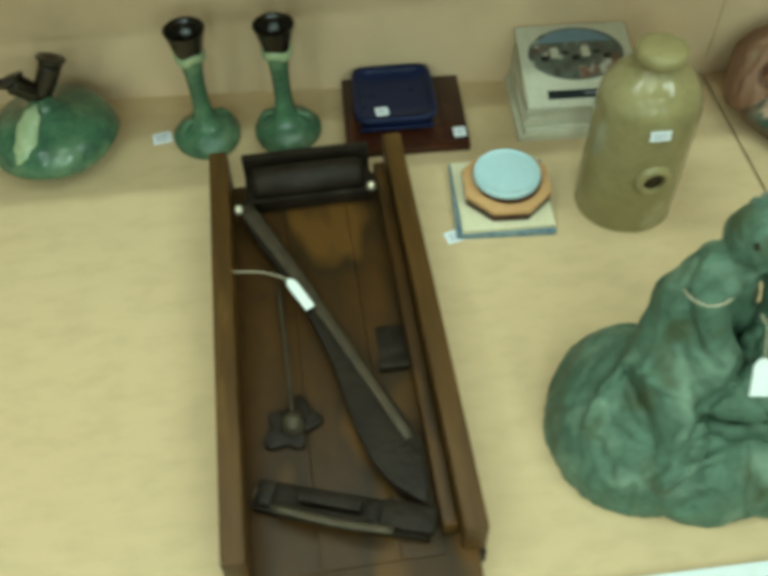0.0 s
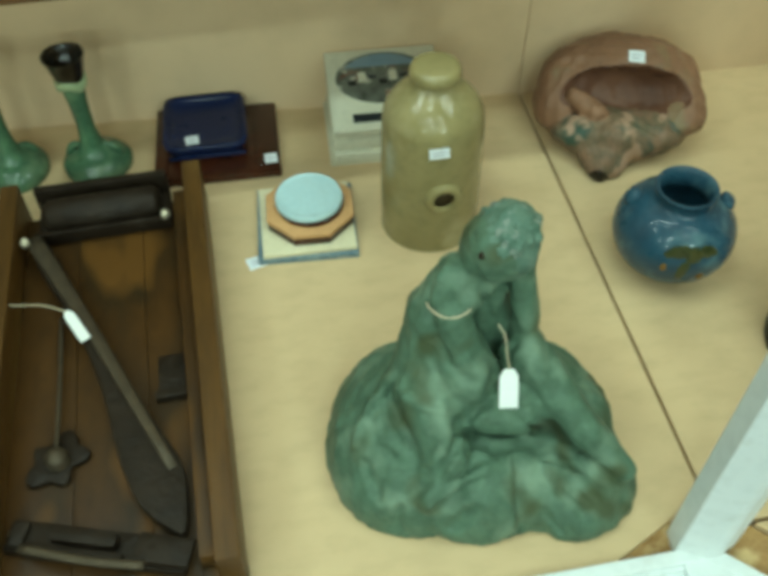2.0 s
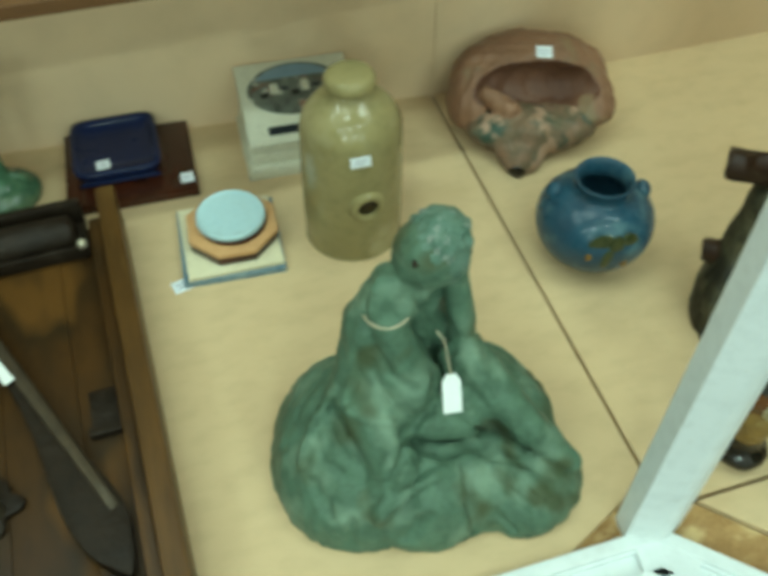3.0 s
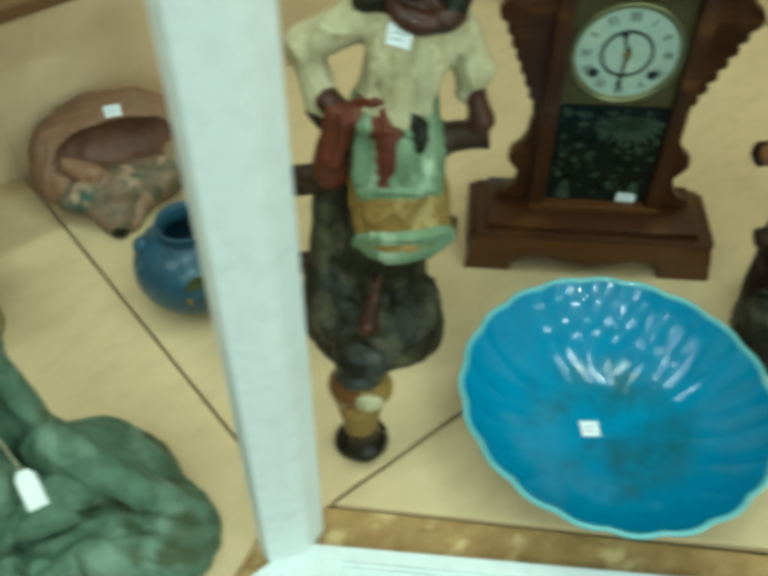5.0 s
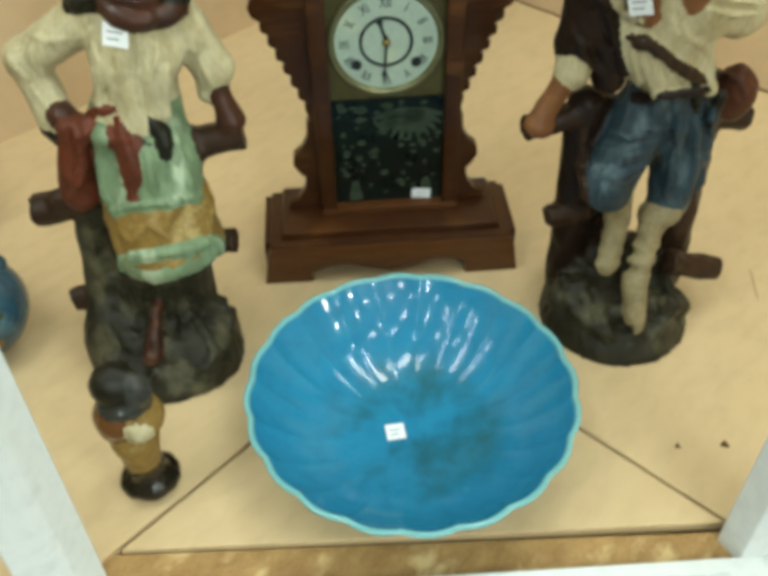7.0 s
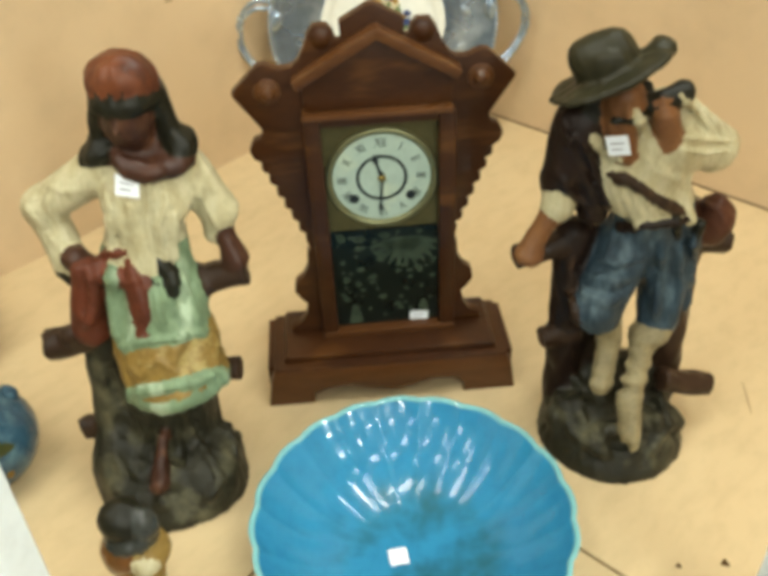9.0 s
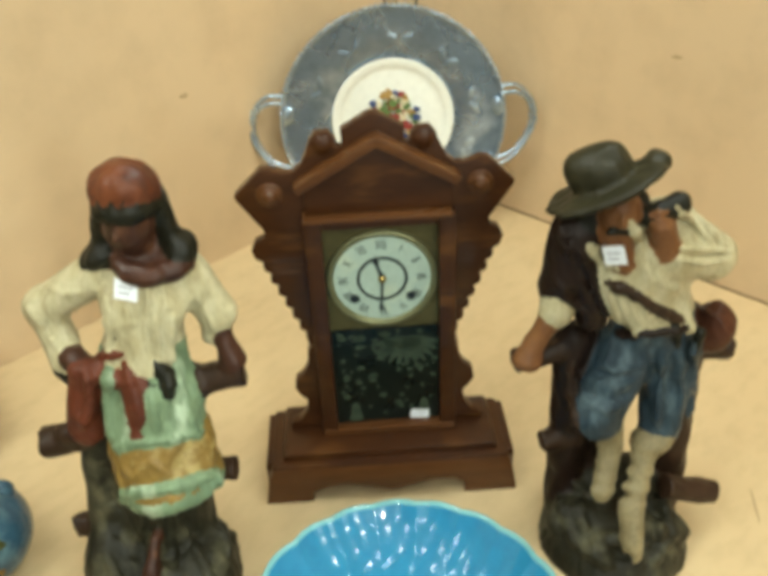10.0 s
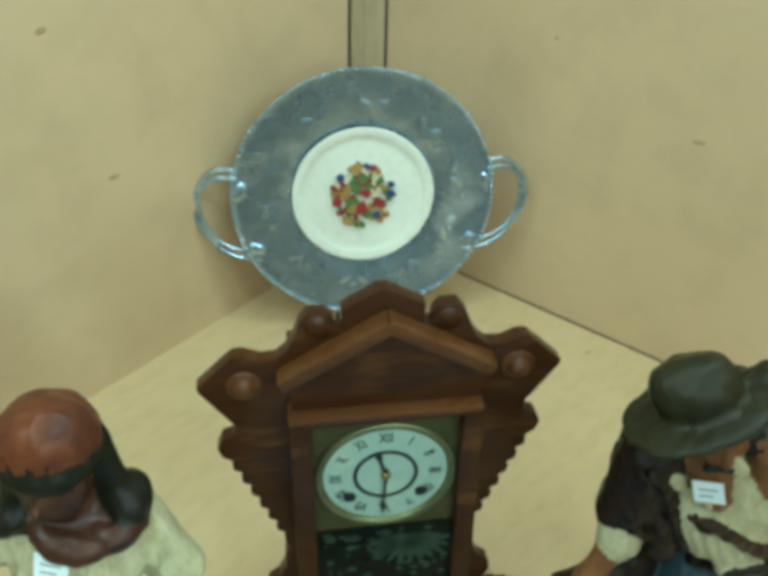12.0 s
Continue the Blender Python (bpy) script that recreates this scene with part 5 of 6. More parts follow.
def standing_woman():
    """The painted figure with headscarf and striped skirt: one plain mesh. Local: x along the front, -y to the viewer."""
    c = Clay()
    c.ball((0.0, -0.03, 0.0), (0.095, 0.098, 0.062), ROCK, 0.02)
    c.ball((0.045, -0.06, 0.02), (0.05, 0.05, 0.055), ROCK, 0.02)
    c.ball((-0.06, -0.03, 0.03), (0.04, 0.05, 0.06), ROCK, 0.02)
    c.limb((-0.062, 0.0, 0.03), (-0.05, 0.01, 0.26), 0.034, 0.026, ROCK, 0.02)
    c.limb((0.01, 0.0, 0.05), (0.01, 0.0, 0.14), 0.055, 0.05, ROCK, 0.02)
    rng = random.Random(5)
    for k in range(22):
        a = rng.uniform(0, 6.283)
        q = rng.uniform(0.4, 0.95)
        c.ball((0.09 * q * math.cos(a), -0.03 + 0.09 * q * math.sin(a), 0.058 * math.sqrt(1 - q * q) + 0.006), rng.uniform(0.010, 0.022), ROCK, 0.008)
    c.limb((0.006, -0.066, 0.106), (-0.004, -0.100, 0.060), 0.007, 0.011, BROWN_SKIN, 0.006)
    c.log((-0.120, 0.0, 0.213), (-0.05, 0.0, 0.225), 0.019, BARK)
    c.limb((-0.085, -0.01, 0.235), (-0.05, -0.01, 0.245), 0.014, 0.016, BARK, 0.006)
    c.log((-0.110, -0.005, 0.073), (-0.06, 0.0, 0.08), 0.016, BARK)
    c.log((0.05, 0.01, 0.145), (0.104, 0.003, 0.150), 0.016, BARK)
    c.log((0.05, 0.005, 0.286), (0.132, 0.0, 0.304), 0.018, BARK)
    for k in range(13):
        z = 0.338 - 0.0125 * k
        cloth = OCHRE_CLOTH if 0.196 < z < 0.258 else GREEN_CLOTH
        c.ball((0.018 + 0.0016 * k, 0.004 - 0.0044 * k, z), (0.048 + 0.0009 * k, 0.040 + 0.001 * k, 0.014), cloth, 0.016)
    for k in range(15):
        c.ball((-0.020 + 0.0082 * k, -0.062 - 0.030 * math.sin(k * 0.224), 0.176 + 0.0016 * k + 0.002 * math.sin(2.1 * k)), (0.0062, 0.009, 0.011), GREEN_CLOTH, 0.004)
    c.limb((0.012, 0.000, 0.09), (0.022, -0.012, 0.18), 0.052, 0.044, ROCK, 0.02)
    c.limb((0.036, 0.02, 0.415), (0.018, 0.02, 0.345), 0.047, 0.040, CREAM_CLOTH, 0.02)
    c.ball((0.012, -0.006, 0.405), (0.022, 0.022, 0.026), CREAM_CLOTH, 0.015)
    c.ball((0.058, -0.006, 0.402), (0.022, 0.022, 0.026), CREAM_CLOTH, 0.015)
    c.limb((0.026, -0.012, 0.37), (0.024, -0.014, 0.345), 0.022, 0.026, CREAM_CLOTH, 0.012)
    for k in range(6):
        x = -0.008 + 0.014 * k
        c.limb((x + 0.006, -0.024, 0.40), (x * 0.9 + 0.002, -0.026, 0.350), 0.005, 0.0065, CREAM_CLOTH, 0.005)
    c.limb((-0.008, 0.025, 0.438), (-0.082, 0.025, 0.394), 0.026, 0.022, CREAM_CLOTH, 0.012)
    c.limb((-0.084, 0.025, 0.392), (-0.062, 0.0, 0.335), 0.021, 0.019, CREAM_CLOTH, 0.008)
    c.limb((-0.064, -0.002, 0.325), (-0.060, 0.0, 0.305), 0.017, 0.010, HAIR, 0.006)
    c.limb((-0.052, -0.012, 0.345), (-0.030, -0.022, 0.33), 0.015, 0.014, BROWN_SKIN, 0.006)
    c.limb((0.078, 0.025, 0.430), (0.108, 0.02, 0.375), 0.026, 0.022, CREAM_CLOTH, 0.010)
    c.limb((0.108, 0.02, 0.372), (0.100, 0.012, 0.350), 0.018, 0.012, CREAM_CLOTH, 0.008)
    c.limb((0.110, 0.012, 0.360), (0.120, 0.0, 0.322), 0.011, 0.015, BROWN_SKIN, 0.006)
    c.limb((-0.04, -0.022, 0.338), (0.02, -0.034, 0.326), 0.013, 0.012, RED_CLOTH, 0.006)
    c.limb((0.012, -0.042, 0.330), (0.014, -0.060, 0.270), 0.008, 0.006, RED_CLOTH, 0.004)
    c.limb((-0.042, -0.025, 0.335), (-0.055, -0.025, 0.255), 0.016, 0.020, RED_CLOTH, 0.006)
    c.limb((0.03, -0.034, 0.325), (0.05, -0.045, 0.275), 0.007, 0.007, HAIR, 0.004)
    c.ball((0.046, 0.015, 0.452), (0.043, 0.030, 0.015), BROWN_SKIN, 0.008, (0, 8, 0))
    c.ball((0.042, -0.010, 0.447), (0.022, 0.012, 0.012), BROWN_SKIN, 0.008)
    c.ball((-0.005, 0.02, 0.462), (0.024, 0.026, 0.014), HAIR, 0.008, (0, -25, 0))
    c.ball((0.080, 0.02, 0.462), (0.018, 0.024, 0.018), HAIR, 0.008)
    c.limb((0.036, 0.02, 0.46), (0.036, 0.016, 0.50), 0.022, 0.022, BROWN_SKIN, 0.008)
    c.ball((0.034, 0.006, 0.502), (0.026, 0.028, 0.034), BROWN_SKIN, 0.004)
    c.limb((0.028, -0.0205, 0.512), (0.027, -0.0245, 0.499), 0.0022, 0.0032, BROWN_SKIN, 0.003)
    c.limb((0.010, 0.02, 0.525), (0.002, 0.022, 0.475), 0.014, 0.014, HAIR, 0.008)
    c.limb((0.060, 0.02, 0.525), (0.072, 0.022, 0.475), 0.014, 0.013, HAIR, 0.008)
    c.ball((0.035, 0.004, 0.525), (0.034, 0.030, 0.018), HAIR, 0.005)
    c.ball((0.036, 0.014, 0.540), (0.036, 0.036, 0.030), SCARF, 0.004)
    c.relief((0.238, -0.805, 0.908), 0.0, [
        (0.009, BROWN_SKIN, [(0.015, 0.466), (0.025, 0.447), (0.041, 0.440), (0.068, 0.443), (0.092, 0.452)]),
        (0.0028, CREAM_CLOTH, [(0.043, 0.43), (0.04, 0.407), (0.029, 0.372)]),
        (0.0036, CREAM_CLOTH, [(-0.003, 0.431), (-0.004, 0.4), (-0.009, 0.372)]),
        (0.0032, CREAM_CLOTH, [(0.012, 0.409), (0.016, 0.393), (0.012, 0.372)]),
        (0.0032, CREAM_CLOTH, [(0.06, 0.424), (0.057, 0.4), (0.043, 0.372)]),
        (0.0022, None, [(0.036, 0.428), (0.029, 0.388), (0.023, 0.352)]),
        (0.0022, None, [(0.007, 0.404), (0.001, 0.357)]),
        (0.0022, None, [(-0.017, 0.403), (-0.023, 0.353)]),
        (0.0022, None, [(0.049, 0.409), (0.039, 0.359)]),
        (0.0032, CREAM_CLOTH, [(-0.068, 0.437), (-0.047, 0.424), (-0.029, 0.426)]),
        (0.0036, CREAM_CLOTH, [(-0.091, 0.409), (-0.078, 0.381), (-0.070, 0.349)]),
        (0.0032, CREAM_CLOTH, [(-0.069, 0.405), (-0.059, 0.376), (-0.056, 0.362)]),
        (0.0022, None, [(-0.083, 0.398), (-0.074, 0.369)]),
        (0.0032, CREAM_CLOTH, [(0.093, 0.421), (0.098, 0.394), (0.106, 0.365)]),
        (0.0022, None, [(0.087, 0.411), (0.090, 0.383), (0.095, 0.357)]),
        (0.006, GREEN_CLOTH, [(-0.020, 0.320), (-0.030, 0.274), (-0.037, 0.212)]),
        (0.005, GREEN_CLOTH, [(0.024, 0.282), (0.018, 0.223)]),
        (0.005, GREEN_CLOTH, [(0.058, 0.304), (0.059, 0.253), (0.064, 0.218)]),
        (0.0022, None, [(0.037, 0.268), (0.036, 0.221)]),
        (0.0022, None, [(-0.013, 0.310), (-0.026, 0.228)]),
        (0.0035, GREEN_CLOTH, [(-0.049, 0.199), (-0.011, 0.204), (0.031, 0.207), (0.072, 0.214)]),
        (0.005, GREEN_CLOTH, [(-0.041, 0.121), (0.000, 0.124), (0.039, 0.131), (0.079, 0.145)]),
        (0.003, OCHRE_CLOTH, [(-0.033, 0.172), (-0.022, 0.149), (0.004, 0.175), (0.021, 0.151)]),
        (0.006, HAIR, [(0.035, 0.324), (0.043, 0.305), (0.043, 0.277)]),
        (0.006, RED_CLOTH, [(-0.046, 0.323), (-0.052, 0.276), (-0.068, 0.232)]),
        (0.004, None, [(-0.055, 0.314), (-0.067, 0.258)]),
        (0.005, RED_CLOTH, [(-0.000, 0.327), (0.003, 0.284), (0.001, 0.238)]),
        (0.005, RED_CLOTH, [(-0.045, 0.346), (-0.026, 0.339), (-0.002, 0.340)]),
        (0.006, None, [(-0.060, 0.168), (-0.057, 0.107), (-0.048, 0.074)]),
        (0.005, None, [(0.028, 0.097), (0.035, 0.039)]),
        (0.006, None, [(-0.015, 0.070), (-0.042, 0.006)]),
        (0.006, None, [(0.009, 0.067), (0.000, -0.017)]),
        (0.006, ROCK, [(-0.084, 0.011), (-0.078, -0.043)]),
        (0.006, ROCK, [(0.032, 0.022), (0.049, -0.060), (0.019, -0.104)]),
        (0.006, ROCK, [(0.072, 0.060), (0.077, -0.009)]),
        (0.0025, HAIR, [(0.011, 0.531), (0.011, 0.522)]),
        (0.0025, HAIR, [(0.024, 0.531), (0.022, 0.521)]),
        (0.0025, HAIR, [(0.036, 0.530), (0.034, 0.520)]),
        (0.0025, HAIR, [(0.050, 0.530), (0.049, 0.520)]),
    ])
    me = c.build("woman", (-0.15, -0.15, -0.01), (0.16, 0.09, 0.59), 0.0027, 0.0009, 110)
    ob = new("peasant_statue", me)
    ob.matrix_world = pose(0.83, 0.925, 0, 0, 0, FACE)
    tagged(ob, "painted clay statue with red headscarf, cream blouse and green skirt", "statue")
    sticker_on(c, pose(0.83, 0.925, 0, 0, 0, FACE), (0.455, 0.173, 0.908), (0.846, 0.914, 0.424), 0.027, 0.023, -4)


def standing_man():
    """The painted figure with the wide hat: one plain mesh."""
    c = Clay()
    c.ball((-0.020, -0.032, 0.0), (0.098, 0.096, 0.05), ROCK, 0.02)
    c.ball((-0.020, -0.035, 0.02), (0.080, 0.073, 0.045), ROCK, 0.02)
    c.ball((-0.008, 0.02, 0.03), (0.085, 0.05, 0.06), ROCK, 0.02)
    rng = random.Random(8)
    for k in range(22):
        a = rng.uniform(0, 6.283)
        q = rng.uniform(0.5, 0.95)
        c.ball((-0.020 + 0.092 * q * math.cos(a), -0.035 + 0.09 * q * math.sin(a), 0.056 * math.sqrt(1 - q * q) + 0.006), rng.uniform(0.010, 0.020), ROCK, 0.008)
    c.limb((0.062, 0.02, 0.03), (0.068, 0.045, 0.30), 0.025, 0.022, BARK, 0.01)
    c.limb((-0.078, 0.02, 0.04), (-0.082, 0.035, 0.29), 0.024, 0.022, VEST, 0.01)
    c.limb((-0.05, 0.04, 0.03), (-0.06, 0.05, 0.27), 0.028, 0.026, VEST, 0.01)
    c.log((-0.156, 0.02, 0.270), (-0.085, 0.03, 0.280), 0.016, BARK)
    c.log((-0.116, 0.013, 0.140), (-0.065, 0.02, 0.145), 0.016, BARK)
    c.log((0.040, -0.03, 0.088), (0.112, -0.02, 0.060), 0.016, BARK)
    c.log((0.06, 0.03, 0.272), (0.118, 0.03, 0.262), 0.015, BARK)
    c.limb((0.012, 0.03, 0.315), (0.02, 0.03, 0.285), 0.046, 0.046, DENIM, 0.02)
    c.limb((-0.012, 0.025, 0.285), (-0.056, -0.015, 0.205), 0.036, 0.031, DENIM, 0.012)
    c.limb((0.042, 0.025, 0.285), (0.032, 0.0, 0.175), 0.034, 0.027, DENIM, 0.012)
    c.limb((-0.040, -0.012, 0.185), (-0.034, -0.015, 0.155), 0.018, 0.017, WRAP, 0.008)
    c.limb((-0.034, -0.018, 0.150), (-0.050, -0.05, 0.105), 0.015, 0.012, WRAP, 0.006)
    c.ball((0.018, -0.015, 0.160), (0.028, 0.026, 0.014), WRAP, 0.008, (0, -10, 0))
    c.limb((0.006, -0.025, 0.148), (-0.012, -0.07, 0.098), 0.015, 0.012, WRAP, 0.006)
    for k in range(4):
        c.ball((0.004 - 0.006 * k, -0.030 - 0.013 * k, 0.146 - 0.0145 * k), (0.0175, 0.0125, 0.008), WRAP, 0.003)
        c.ball((-0.035 - 0.0045 * k, -0.020 - 0.010 * k, 0.150 - 0.013 * k), (0.0155, 0.0115, 0.0075), WRAP, 0.003)
    c.limb((-0.016, -0.075, 0.092), (-0.019, -0.10, 0.066), 0.016, 0.013, WRAP, 0.006)
    c.ball((-0.021, -0.110, 0.056), (0.010, 0.010, 0.010), WRAP, 0.005)
    c.limb((-0.03, 0.03, 0.425), (0.008, 0.028, 0.340), 0.046, 0.042, CREAM_CLOTH, 0.02)
    c.ball((-0.018, -0.004, 0.385), (0.050, 0.024, 0.055), CREAM_CLOTH, 0.015)
    for k in range(5):
        c.limb((-0.04 + 0.015 * k, -0.012 + 0.002 * k, 0.40), (-0.024 + 0.015 * k, -0.02, 0.335), 0.0065, 0.0075, CREAM_CLOTH, 0.006)
    c.limb((-0.058, 0.0, 0.462), (-0.050, -0.012, 0.425), 0.019, 0.013, TAN_SKIN, 0.004)
    c.limb((-0.095, 0.025, 0.445), (-0.108, 0.025, 0.375), 0.030, 0.024, VEST, 0.012)
    c.limb((-0.090, 0.014, 0.43), (-0.068, 0.014, 0.335), 0.018, 0.018, VEST, 0.010)
    c.limb((-0.108, 0.02, 0.365), (-0.112, 0.012, 0.348), 0.020, 0.020, CREAM_CLOTH, 0.006)
    c.limb((-0.116, 0.012, 0.345), (-0.142, 0.0, 0.300), 0.013, 0.013, TAN_SKIN, 0.006)
    c.ball((-0.146, -0.002, 0.288), (0.018, 0.016, 0.014), TAN_SKIN, 0.006)
    c.limb((0.010, 0.03, 0.448), (0.066, 0.025, 0.405), 0.030, 0.028, CREAM_CLOTH, 0.012)
    c.limb((0.066, 0.022, 0.402), (0.010, -0.008, 0.425), 0.026, 0.022, CREAM_CLOTH, 0.010)
    c.limb((0.0, -0.012, 0.435), (-0.012, -0.010, 0.462), 0.015, 0.016, TAN_SKIN, 0.006)
    c.limb((-0.026, -0.004, 0.476), (0.008, 0.0, 0.487), 0.012, 0.013, HAIR, 0.005)
    c.limb((0.052, -0.018, 0.325), (0.050, -0.020, 0.295), 0.007, 0.006, HAIR, 0.004)
    c.ball((0.086, 0.018, 0.305), (0.024, 0.026, 0.036), BAG, 0.008)
    c.limb((-0.058, 0.02, 0.45), (-0.058, 0.01, 0.475), 0.020, 0.020, TAN_SKIN, 0.006)
    c.ball((-0.058, -0.001, 0.484), (0.023, 0.027, 0.027), TAN_SKIN, 0.004)
    c.limb((-0.061, -0.027, 0.490), (-0.062, -0.031, 0.480), 0.004, 0.005, TAN_SKIN, 0.003)
    c.limb((-0.074, -0.024, 0.470), (-0.046, -0.024, 0.472), 0.004, 0.004, HAIR, 0.003)
    c.limb((-0.084, 0.012, 0.49), (-0.088, 0.014, 0.452), 0.013, 0.015, HAIR, 0.006)
    c.limb((-0.032, 0.012, 0.49), (-0.034, 0.012, 0.462), 0.010, 0.010, HAIR, 0.006)
    c.ball((-0.074, 0.006, 0.508), (0.066, 0.052, 0.009), HAT, 0.006, (-10, -24, 0))
    c.limb((-0.020, 0.01, 0.532), (-0.034, 0.0, 0.522), 0.014, 0.012, HAT, 0.008)
    c.ball((-0.080, 0.012, 0.526), (0.034, 0.033, 0.026), HAT, 0.008, (0, -20, 0))
    c.limb((-0.100, 0.012, 0.530), (-0.070, 0.012, 0.542), 0.018, 0.016, HAT, 0.010)
    c.relief((-0.374, -0.816, 0.908), 0.0, [
        (.0026, CREAM_CLOTH, [(-0.074, 0.423), (-0.065, 0.397), (-0.053, 0.370)]),
        (.0026, CREAM_CLOTH, [(-0.062, 0.402), (-0.052, 0.368), (-0.039, 0.333)]),
        (.0026, CREAM_CLOTH, [(-0.046, 0.375), (-0.037, 0.352), (-0.025, 0.329)]),
        (.0026, CREAM_CLOTH, [(-0.031, 0.368), (-0.023, 0.348), (-0.011, 0.328)]),
        (.0026, CREAM_CLOTH, [(-0.028, 0.425), (-0.019, 0.408), (-0.008, 0.390)]),
        (.0026, CREAM_CLOTH, [(-0.015, 0.356), (-0.008, 0.343), (0.003, 0.330)]),
        (.0026, CREAM_CLOTH, [(-0.016, 0.429), (-0.006, 0.405), (0.006, 0.381)]),
        (.0026, CREAM_CLOTH, [(0.000, 0.347), (0.007, 0.339), (0.017, 0.331)]),
        (.0026, CREAM_CLOTH, [(0.003, 0.392), (0.010, 0.383), (0.020, 0.375)]),
        (.0026, CREAM_CLOTH, [(0.018, 0.385), (0.026, 0.374), (0.036, 0.363)]),
        (.002, None, [(-0.069, 0.418), (-0.062, 0.407), (-0.053, 0.396)]),
        (.002, None, [(-0.052, 0.375), (-0.043, 0.354), (-0.032, 0.333)]),
        (.002, None, [(-0.037, 0.369), (-0.028, 0.349), (-0.018, 0.329)]),
        (.002, None, [(-0.023, 0.362), (-0.015, 0.345), (-0.004, 0.327)]),
        (.002, None, [(-0.020, 0.424), (-0.011, 0.403), (0.000, 0.382)]),
        (.002, None, [(-0.007, 0.350), (0.000, 0.340), (0.010, 0.329)]),
        (0.0062, BARK, [(-0.058, 0.390), (-0.034, 0.379), (-0.002, 0.355), (0.036, 0.331)]),
        (0.008, BARK, [(-0.048, 0.386), (-0.038, 0.379)]),
        (0.0055, HAIR, [(0.029, 0.328), (0.037, 0.295)]),
        (0.0042, VEST, [(-0.039, 0.315), (0.005, 0.315), (0.056, 0.322)]),
        (0.005, CREAM_CLOTH, [(-0.086, 0.441), (-0.072, 0.423), (-0.050, 0.409)]),
        (0.005, CREAM_CLOTH, [(-0.042, 0.469), (-0.029, 0.444), (-0.029, 0.420)]),
        (0.0035, CREAM_CLOTH, [(0.005, 0.484), (0.033, 0.454), (0.056, 0.433)]),
        (0.0035, CREAM_CLOTH, [(0.025, 0.474), (0.054, 0.443), (0.075, 0.427)]),
        (0.004, CREAM_CLOTH, [(0.020, 0.431), (0.048, 0.426), (0.079, 0.422)]),
        (0.0035, CREAM_CLOTH, [(0.023, 0.416), (0.047, 0.409), (0.074, 0.412)]),
        (0.003, None, [(0.018, 0.465), (0.047, 0.434)]),
        (0.003, None, [(0.017, 0.424), (0.046, 0.418), (0.075, 0.417)]),
        (0.005, DENIM, [(-0.059, 0.274), (-0.030, 0.259), (0.000, 0.269)]),
        (0.005, DENIM, [(-0.069, 0.251), (-0.037, 0.235), (-0.008, 0.242)]),
        (0.005, DENIM, [(-0.070, 0.219), (-0.042, 0.201), (-0.017, 0.208)]),
        (0.004, None, [(-0.065, 0.263), (-0.033, 0.247), (-0.003, 0.257)]),
        (0.004, None, [(-0.071, 0.232), (-0.039, 0.215), (-0.012, 0.224)]),
        (0.005, DENIM, [(0.020, 0.285), (0.025, 0.230), (0.030, 0.170)]),
        (0.005, DENIM, [(0.039, 0.289), (0.053, 0.227), (0.057, 0.154)]),
        (0.005, DENIM, [(0.057, 0.294), (0.065, 0.245), (0.067, 0.180)]),
        (0.004, None, [(0.030, 0.278), (0.038, 0.216), (0.042, 0.162)]),
        (0.004, None, [(0.050, 0.288), (0.062, 0.220), (0.063, 0.160)]),
        (0.005, None, [(0.003, 0.304), (0.014, 0.249)]),
        (0.005, VEST, [(-0.119, 0.465), (-0.104, 0.430), (-0.082, 0.398)]),
        (0.005, VEST, [(-0.121, 0.401), (-0.107, 0.374), (-0.081, 0.351)]),
        (0.005, VEST, [(-0.096, 0.435), (-0.073, 0.382), (-0.049, 0.337)]),
        (0.004, None, [(-0.111, 0.450), (-0.096, 0.415), (-0.076, 0.382)]),
        (0.006, BARK, [(-0.091, 0.277), (-0.082, 0.214), (-0.071, 0.167)]),
        (0.004, None, [(-0.085, 0.264), (-0.074, 0.200)]),
        (0.0035, TAN_SKIN, [(-0.021, 0.475), (-0.004, 0.478)]),
        (0.0035, TAN_SKIN, [(-0.018, 0.465), (-0.001, 0.467)]),
        (0.0035, TAN_SKIN, [(-0.014, 0.455), (0.002, 0.457)]),
        (0.0035, BAG, [(0.056, 0.345), (0.078, 0.332), (0.106, 0.295)]),
        (0.007, ROCK, [(-0.087, 0.045), (-0.056, -0.039), (0.005, -0.099)]),
        (0.007, ROCK, [(0.060, 0.028), (0.084, -0.039), (0.065, -0.098)]),
        (0.006, None, [(-0.039, 0.008), (-0.012, -0.062), (0.033, -0.085)]),
        (0.006, None, [(0.046, 0.014), (0.063, -0.054)]),
        (0.005, ROCK, [(-0.069, 0.074), (-0.037, 0.040)]),
    ])
    me = c.build("man", (-0.19, -0.15, -0.01), (0.16, 0.09, 0.58), 0.0027, 0.0009, 110)
    ob = new("peasant_statue", me)
    ob.matrix_world = pose(1.285, 0.515, 0, 0, 0, FACE)
    tagged(ob, "painted clay statue with olive hat, cream shirt and blue trousers", "statue")
    sticker_on(c, pose(1.285, 0.515, 0, 0, 0, FACE), (0.455, 0.173, 0.908), (1.2575, 0.558, 0.420), 0.025, 0.023, 18)


standing_woman()
standing_man()


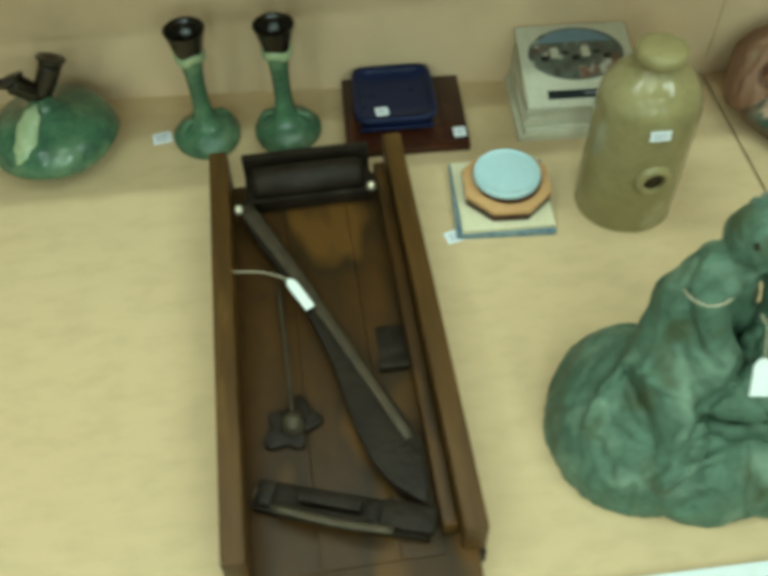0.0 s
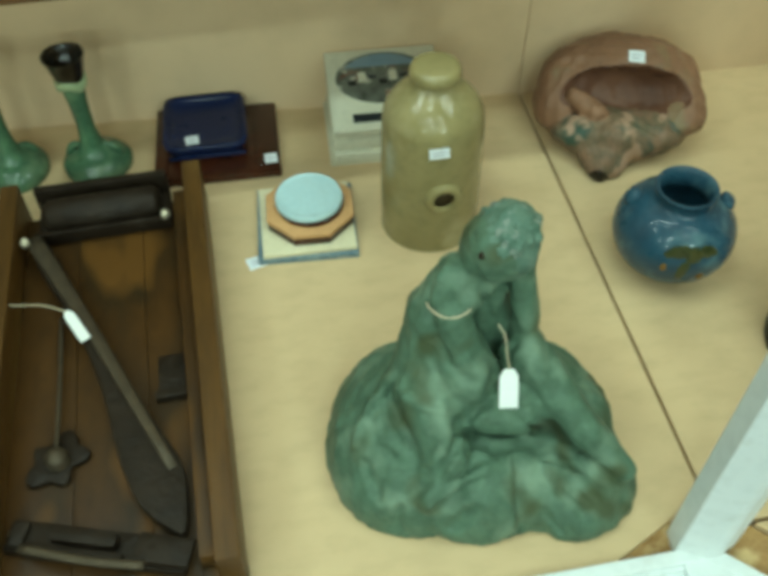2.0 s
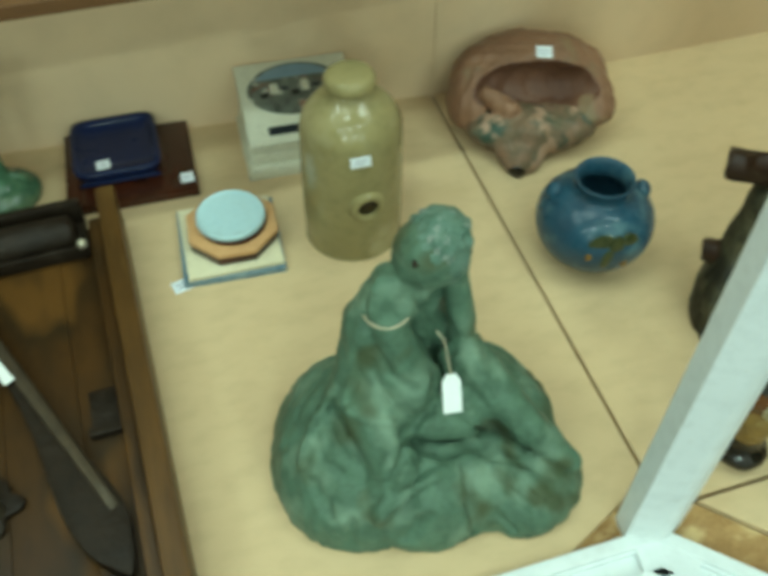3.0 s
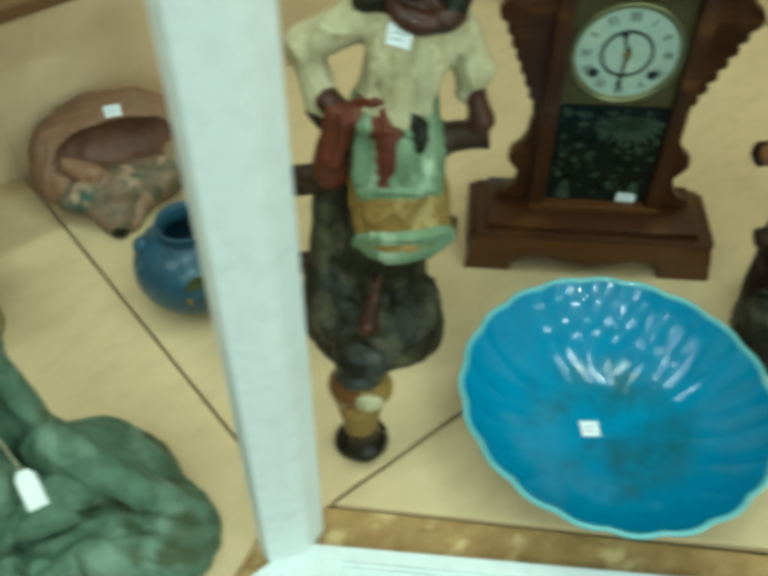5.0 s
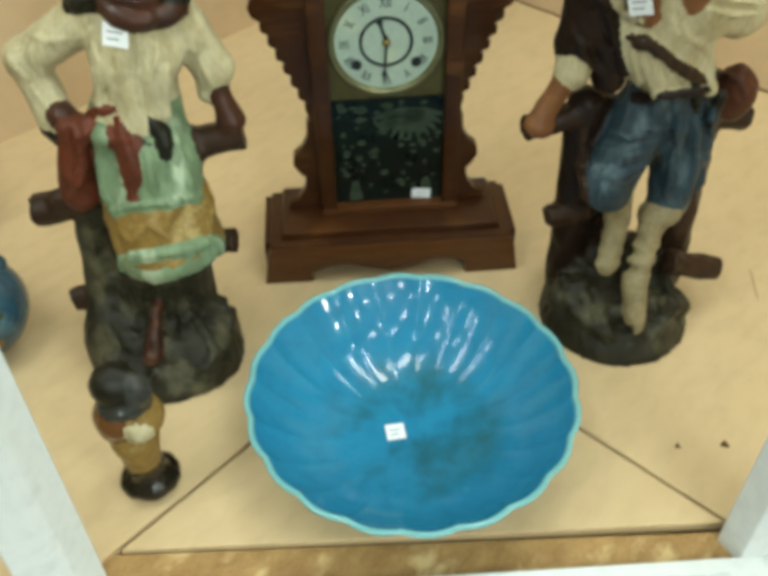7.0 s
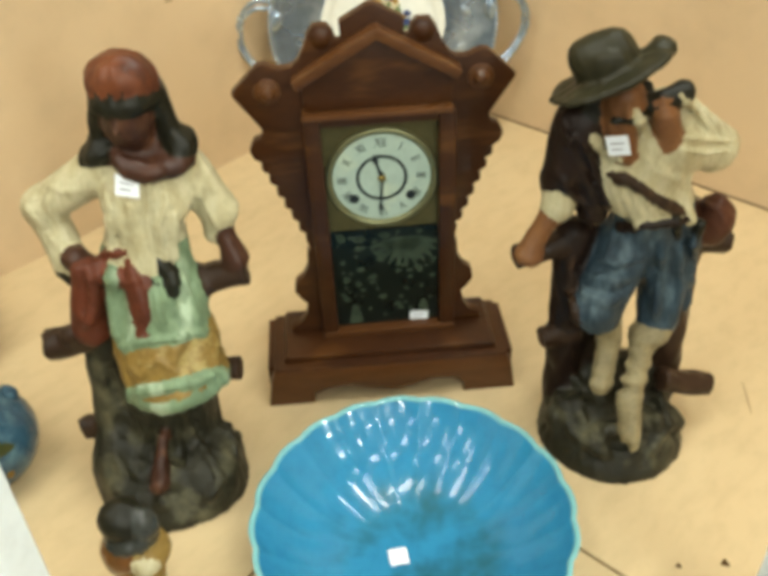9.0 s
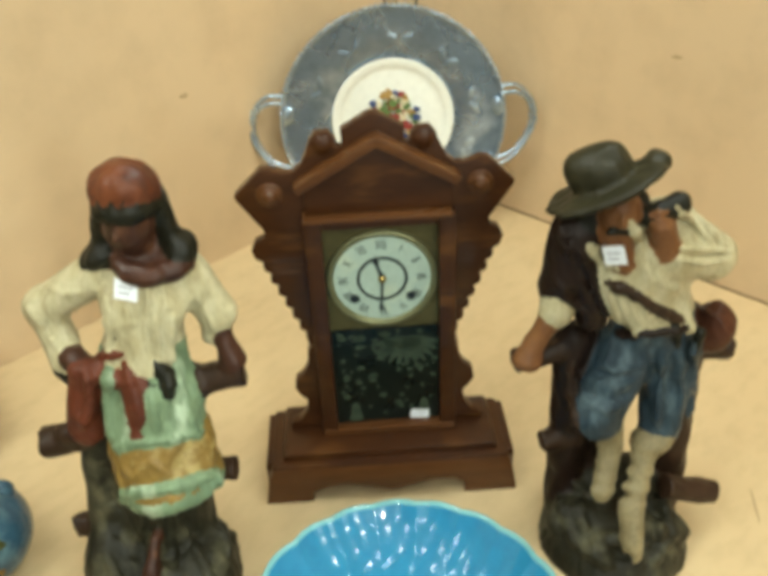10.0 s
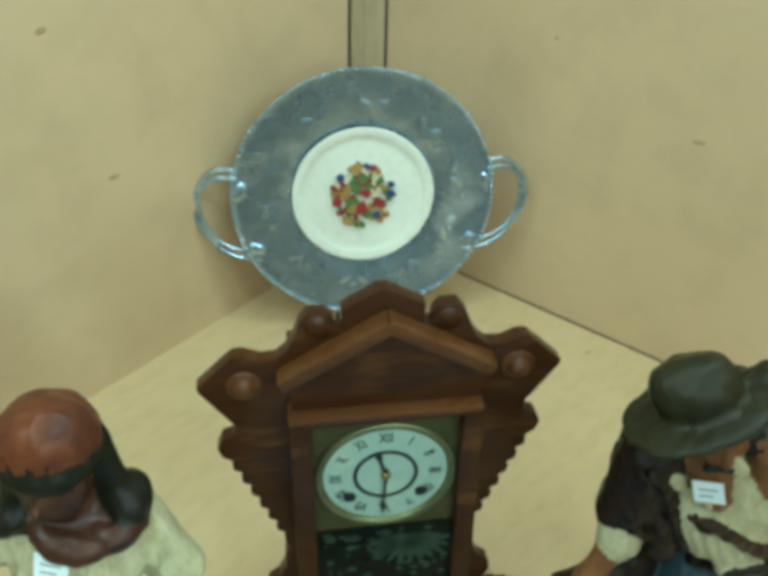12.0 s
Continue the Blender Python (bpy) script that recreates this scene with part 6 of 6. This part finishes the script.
def small_figurine():
    c = Clay()
    c.ball((0.0, 0.0, 0.014), (0.034, 0.032, 0.018), DARK_GLAZE, 0.008)
    c.limb((0.0, 0.0, 0.02), (0.0, 0.0, 0.065), 0.020, 0.016, DARK_GLAZE, 0.01)
    c.limb((0.0, -0.006, 0.065), (-0.002, -0.002, 0.09), 0.020, 0.026, OCHRE_CLOTH, 0.01)
    c.ball((-0.012, 0.0, 0.125), (0.026, 0.026, 0.030), BROWN_GLAZE, 0.01)
    c.ball((0.010, -0.016, 0.122), (0.016, 0.013, 0.016), CREAM_CLOTH, 0.006)
    c.ball((0.010, 0.0, 0.125), (0.026, 0.024, 0.026), OCHRE_CLOTH, 0.008)
    c.ball((0.0, 0.0, 0.150), (0.027, 0.025, 0.012), GREY_GLAZE, 0.006)
    c.ball((-0.008, 0.004, 0.172), (0.024, 0.024, 0.024), HAIR, 0.006)
    c.ball((0.016, -0.004, 0.168), (0.014, 0.014, 0.022), GREY_GLAZE, 0.006)
    me = c.build("figurine", (-0.06, -0.06, -0.01), (0.06, 0.06, 0.21), 0.003, 0.0008, 140)
    ob = new("small_figurine", me)
    ob.matrix_world = pose(0.667, 0.748, 0, 0, 0, FACE)
    tagged(ob, "small brown and ochre glazed figurine on a black round base", "figurine")


small_figurine()


# ---- ceiling fixtures ----
def light_fixture(x, y, turn, length=1.2, width=0.3):
    t = thing("ceiling_light", x, y, LAMP_Z, turn, "white fluorescent ceiling light fixture", "ceiling light", "ceiling lights")
    part("housing", slab(-length / 2, length / 2, -width / 2, width / 2, 0.002, 0.03, 0.004), LAMP_FRAME, t)


# a housing over each lamp, the added y = -3.7 row too
for lx, ly, watts, long, turn in LAMPS:
    light_fixture(lx, ly, turn)


# ---- small marks on the boards ----
def mark(x, y, z, m, rx, ry, label):
    """A small uneven dark mark lying on a board."""
    t = thing("scuff_mark", x, y, z, 0, label, "mark", "marks on the boards")
    part("scuff", lathe([(0, 0), (0.7, 0), (1.0, 0.0002), (0, 0.0005)], 14, lambda a, i, r, zz: (r * (1 + 0.15 * math.sin(2 * a + rx * 900) + 0.12 * math.sin(5 * a)), zz)), TRIM_DARK, t, smooth=False, m=m @ Matrix.Diagonal((rx, ry, 1, 1)))


def knots():
    facing_x, facing_y = pose(0, 0, 0, 0, -90, 0), pose(0, 0, 0, 90, 0, 0)
    for y, z, rx, ry in ((0.834, 0.419, 0.004, 0.010), (1.100, 0.523, 0.003, 0.004)):
        mark(1.9295, y, z, facing_x, rx, ry, "small brown scuff mark on the beige side wall")
    for x, z, rx, ry in ((1.256, 0.607, 0.008, 0.005), (1.327, 0.366, 0.012, 0.004)):
        mark(x, 1.4995, z, facing_y, rx, ry, "small brown scuff mark on the beige back wall")
    for x, y, rx, ry, rz in ((1.430, 0.386, 0.030, 0.0022, 35), (1.864, 0.918, 0.008, 0.003, -20)):
        mark(x, y, 0.0004, pose(0, 0, 0, 0, 0, rz), rx, ry, "thin dark scratch in the pale plywood")
    for x, y, r in ((1.15, 0.29, 0.005), (1.111, 0.33, 0.0035)):
        t = thing("nail_hole", x, y, 0.0003, 0, "small dark nail hole in the plywood", "mark", "marks on the boards")
        part("hole", lathe([(0, 0), (r * 0.6, 0), (r, 0.0004), (0, 0.0006)], 10, lambda a, i, rr, z: (rr * (1 + 0.3 * math.sin(3 * a)), z)), OAK, t, smooth=False)


knots()
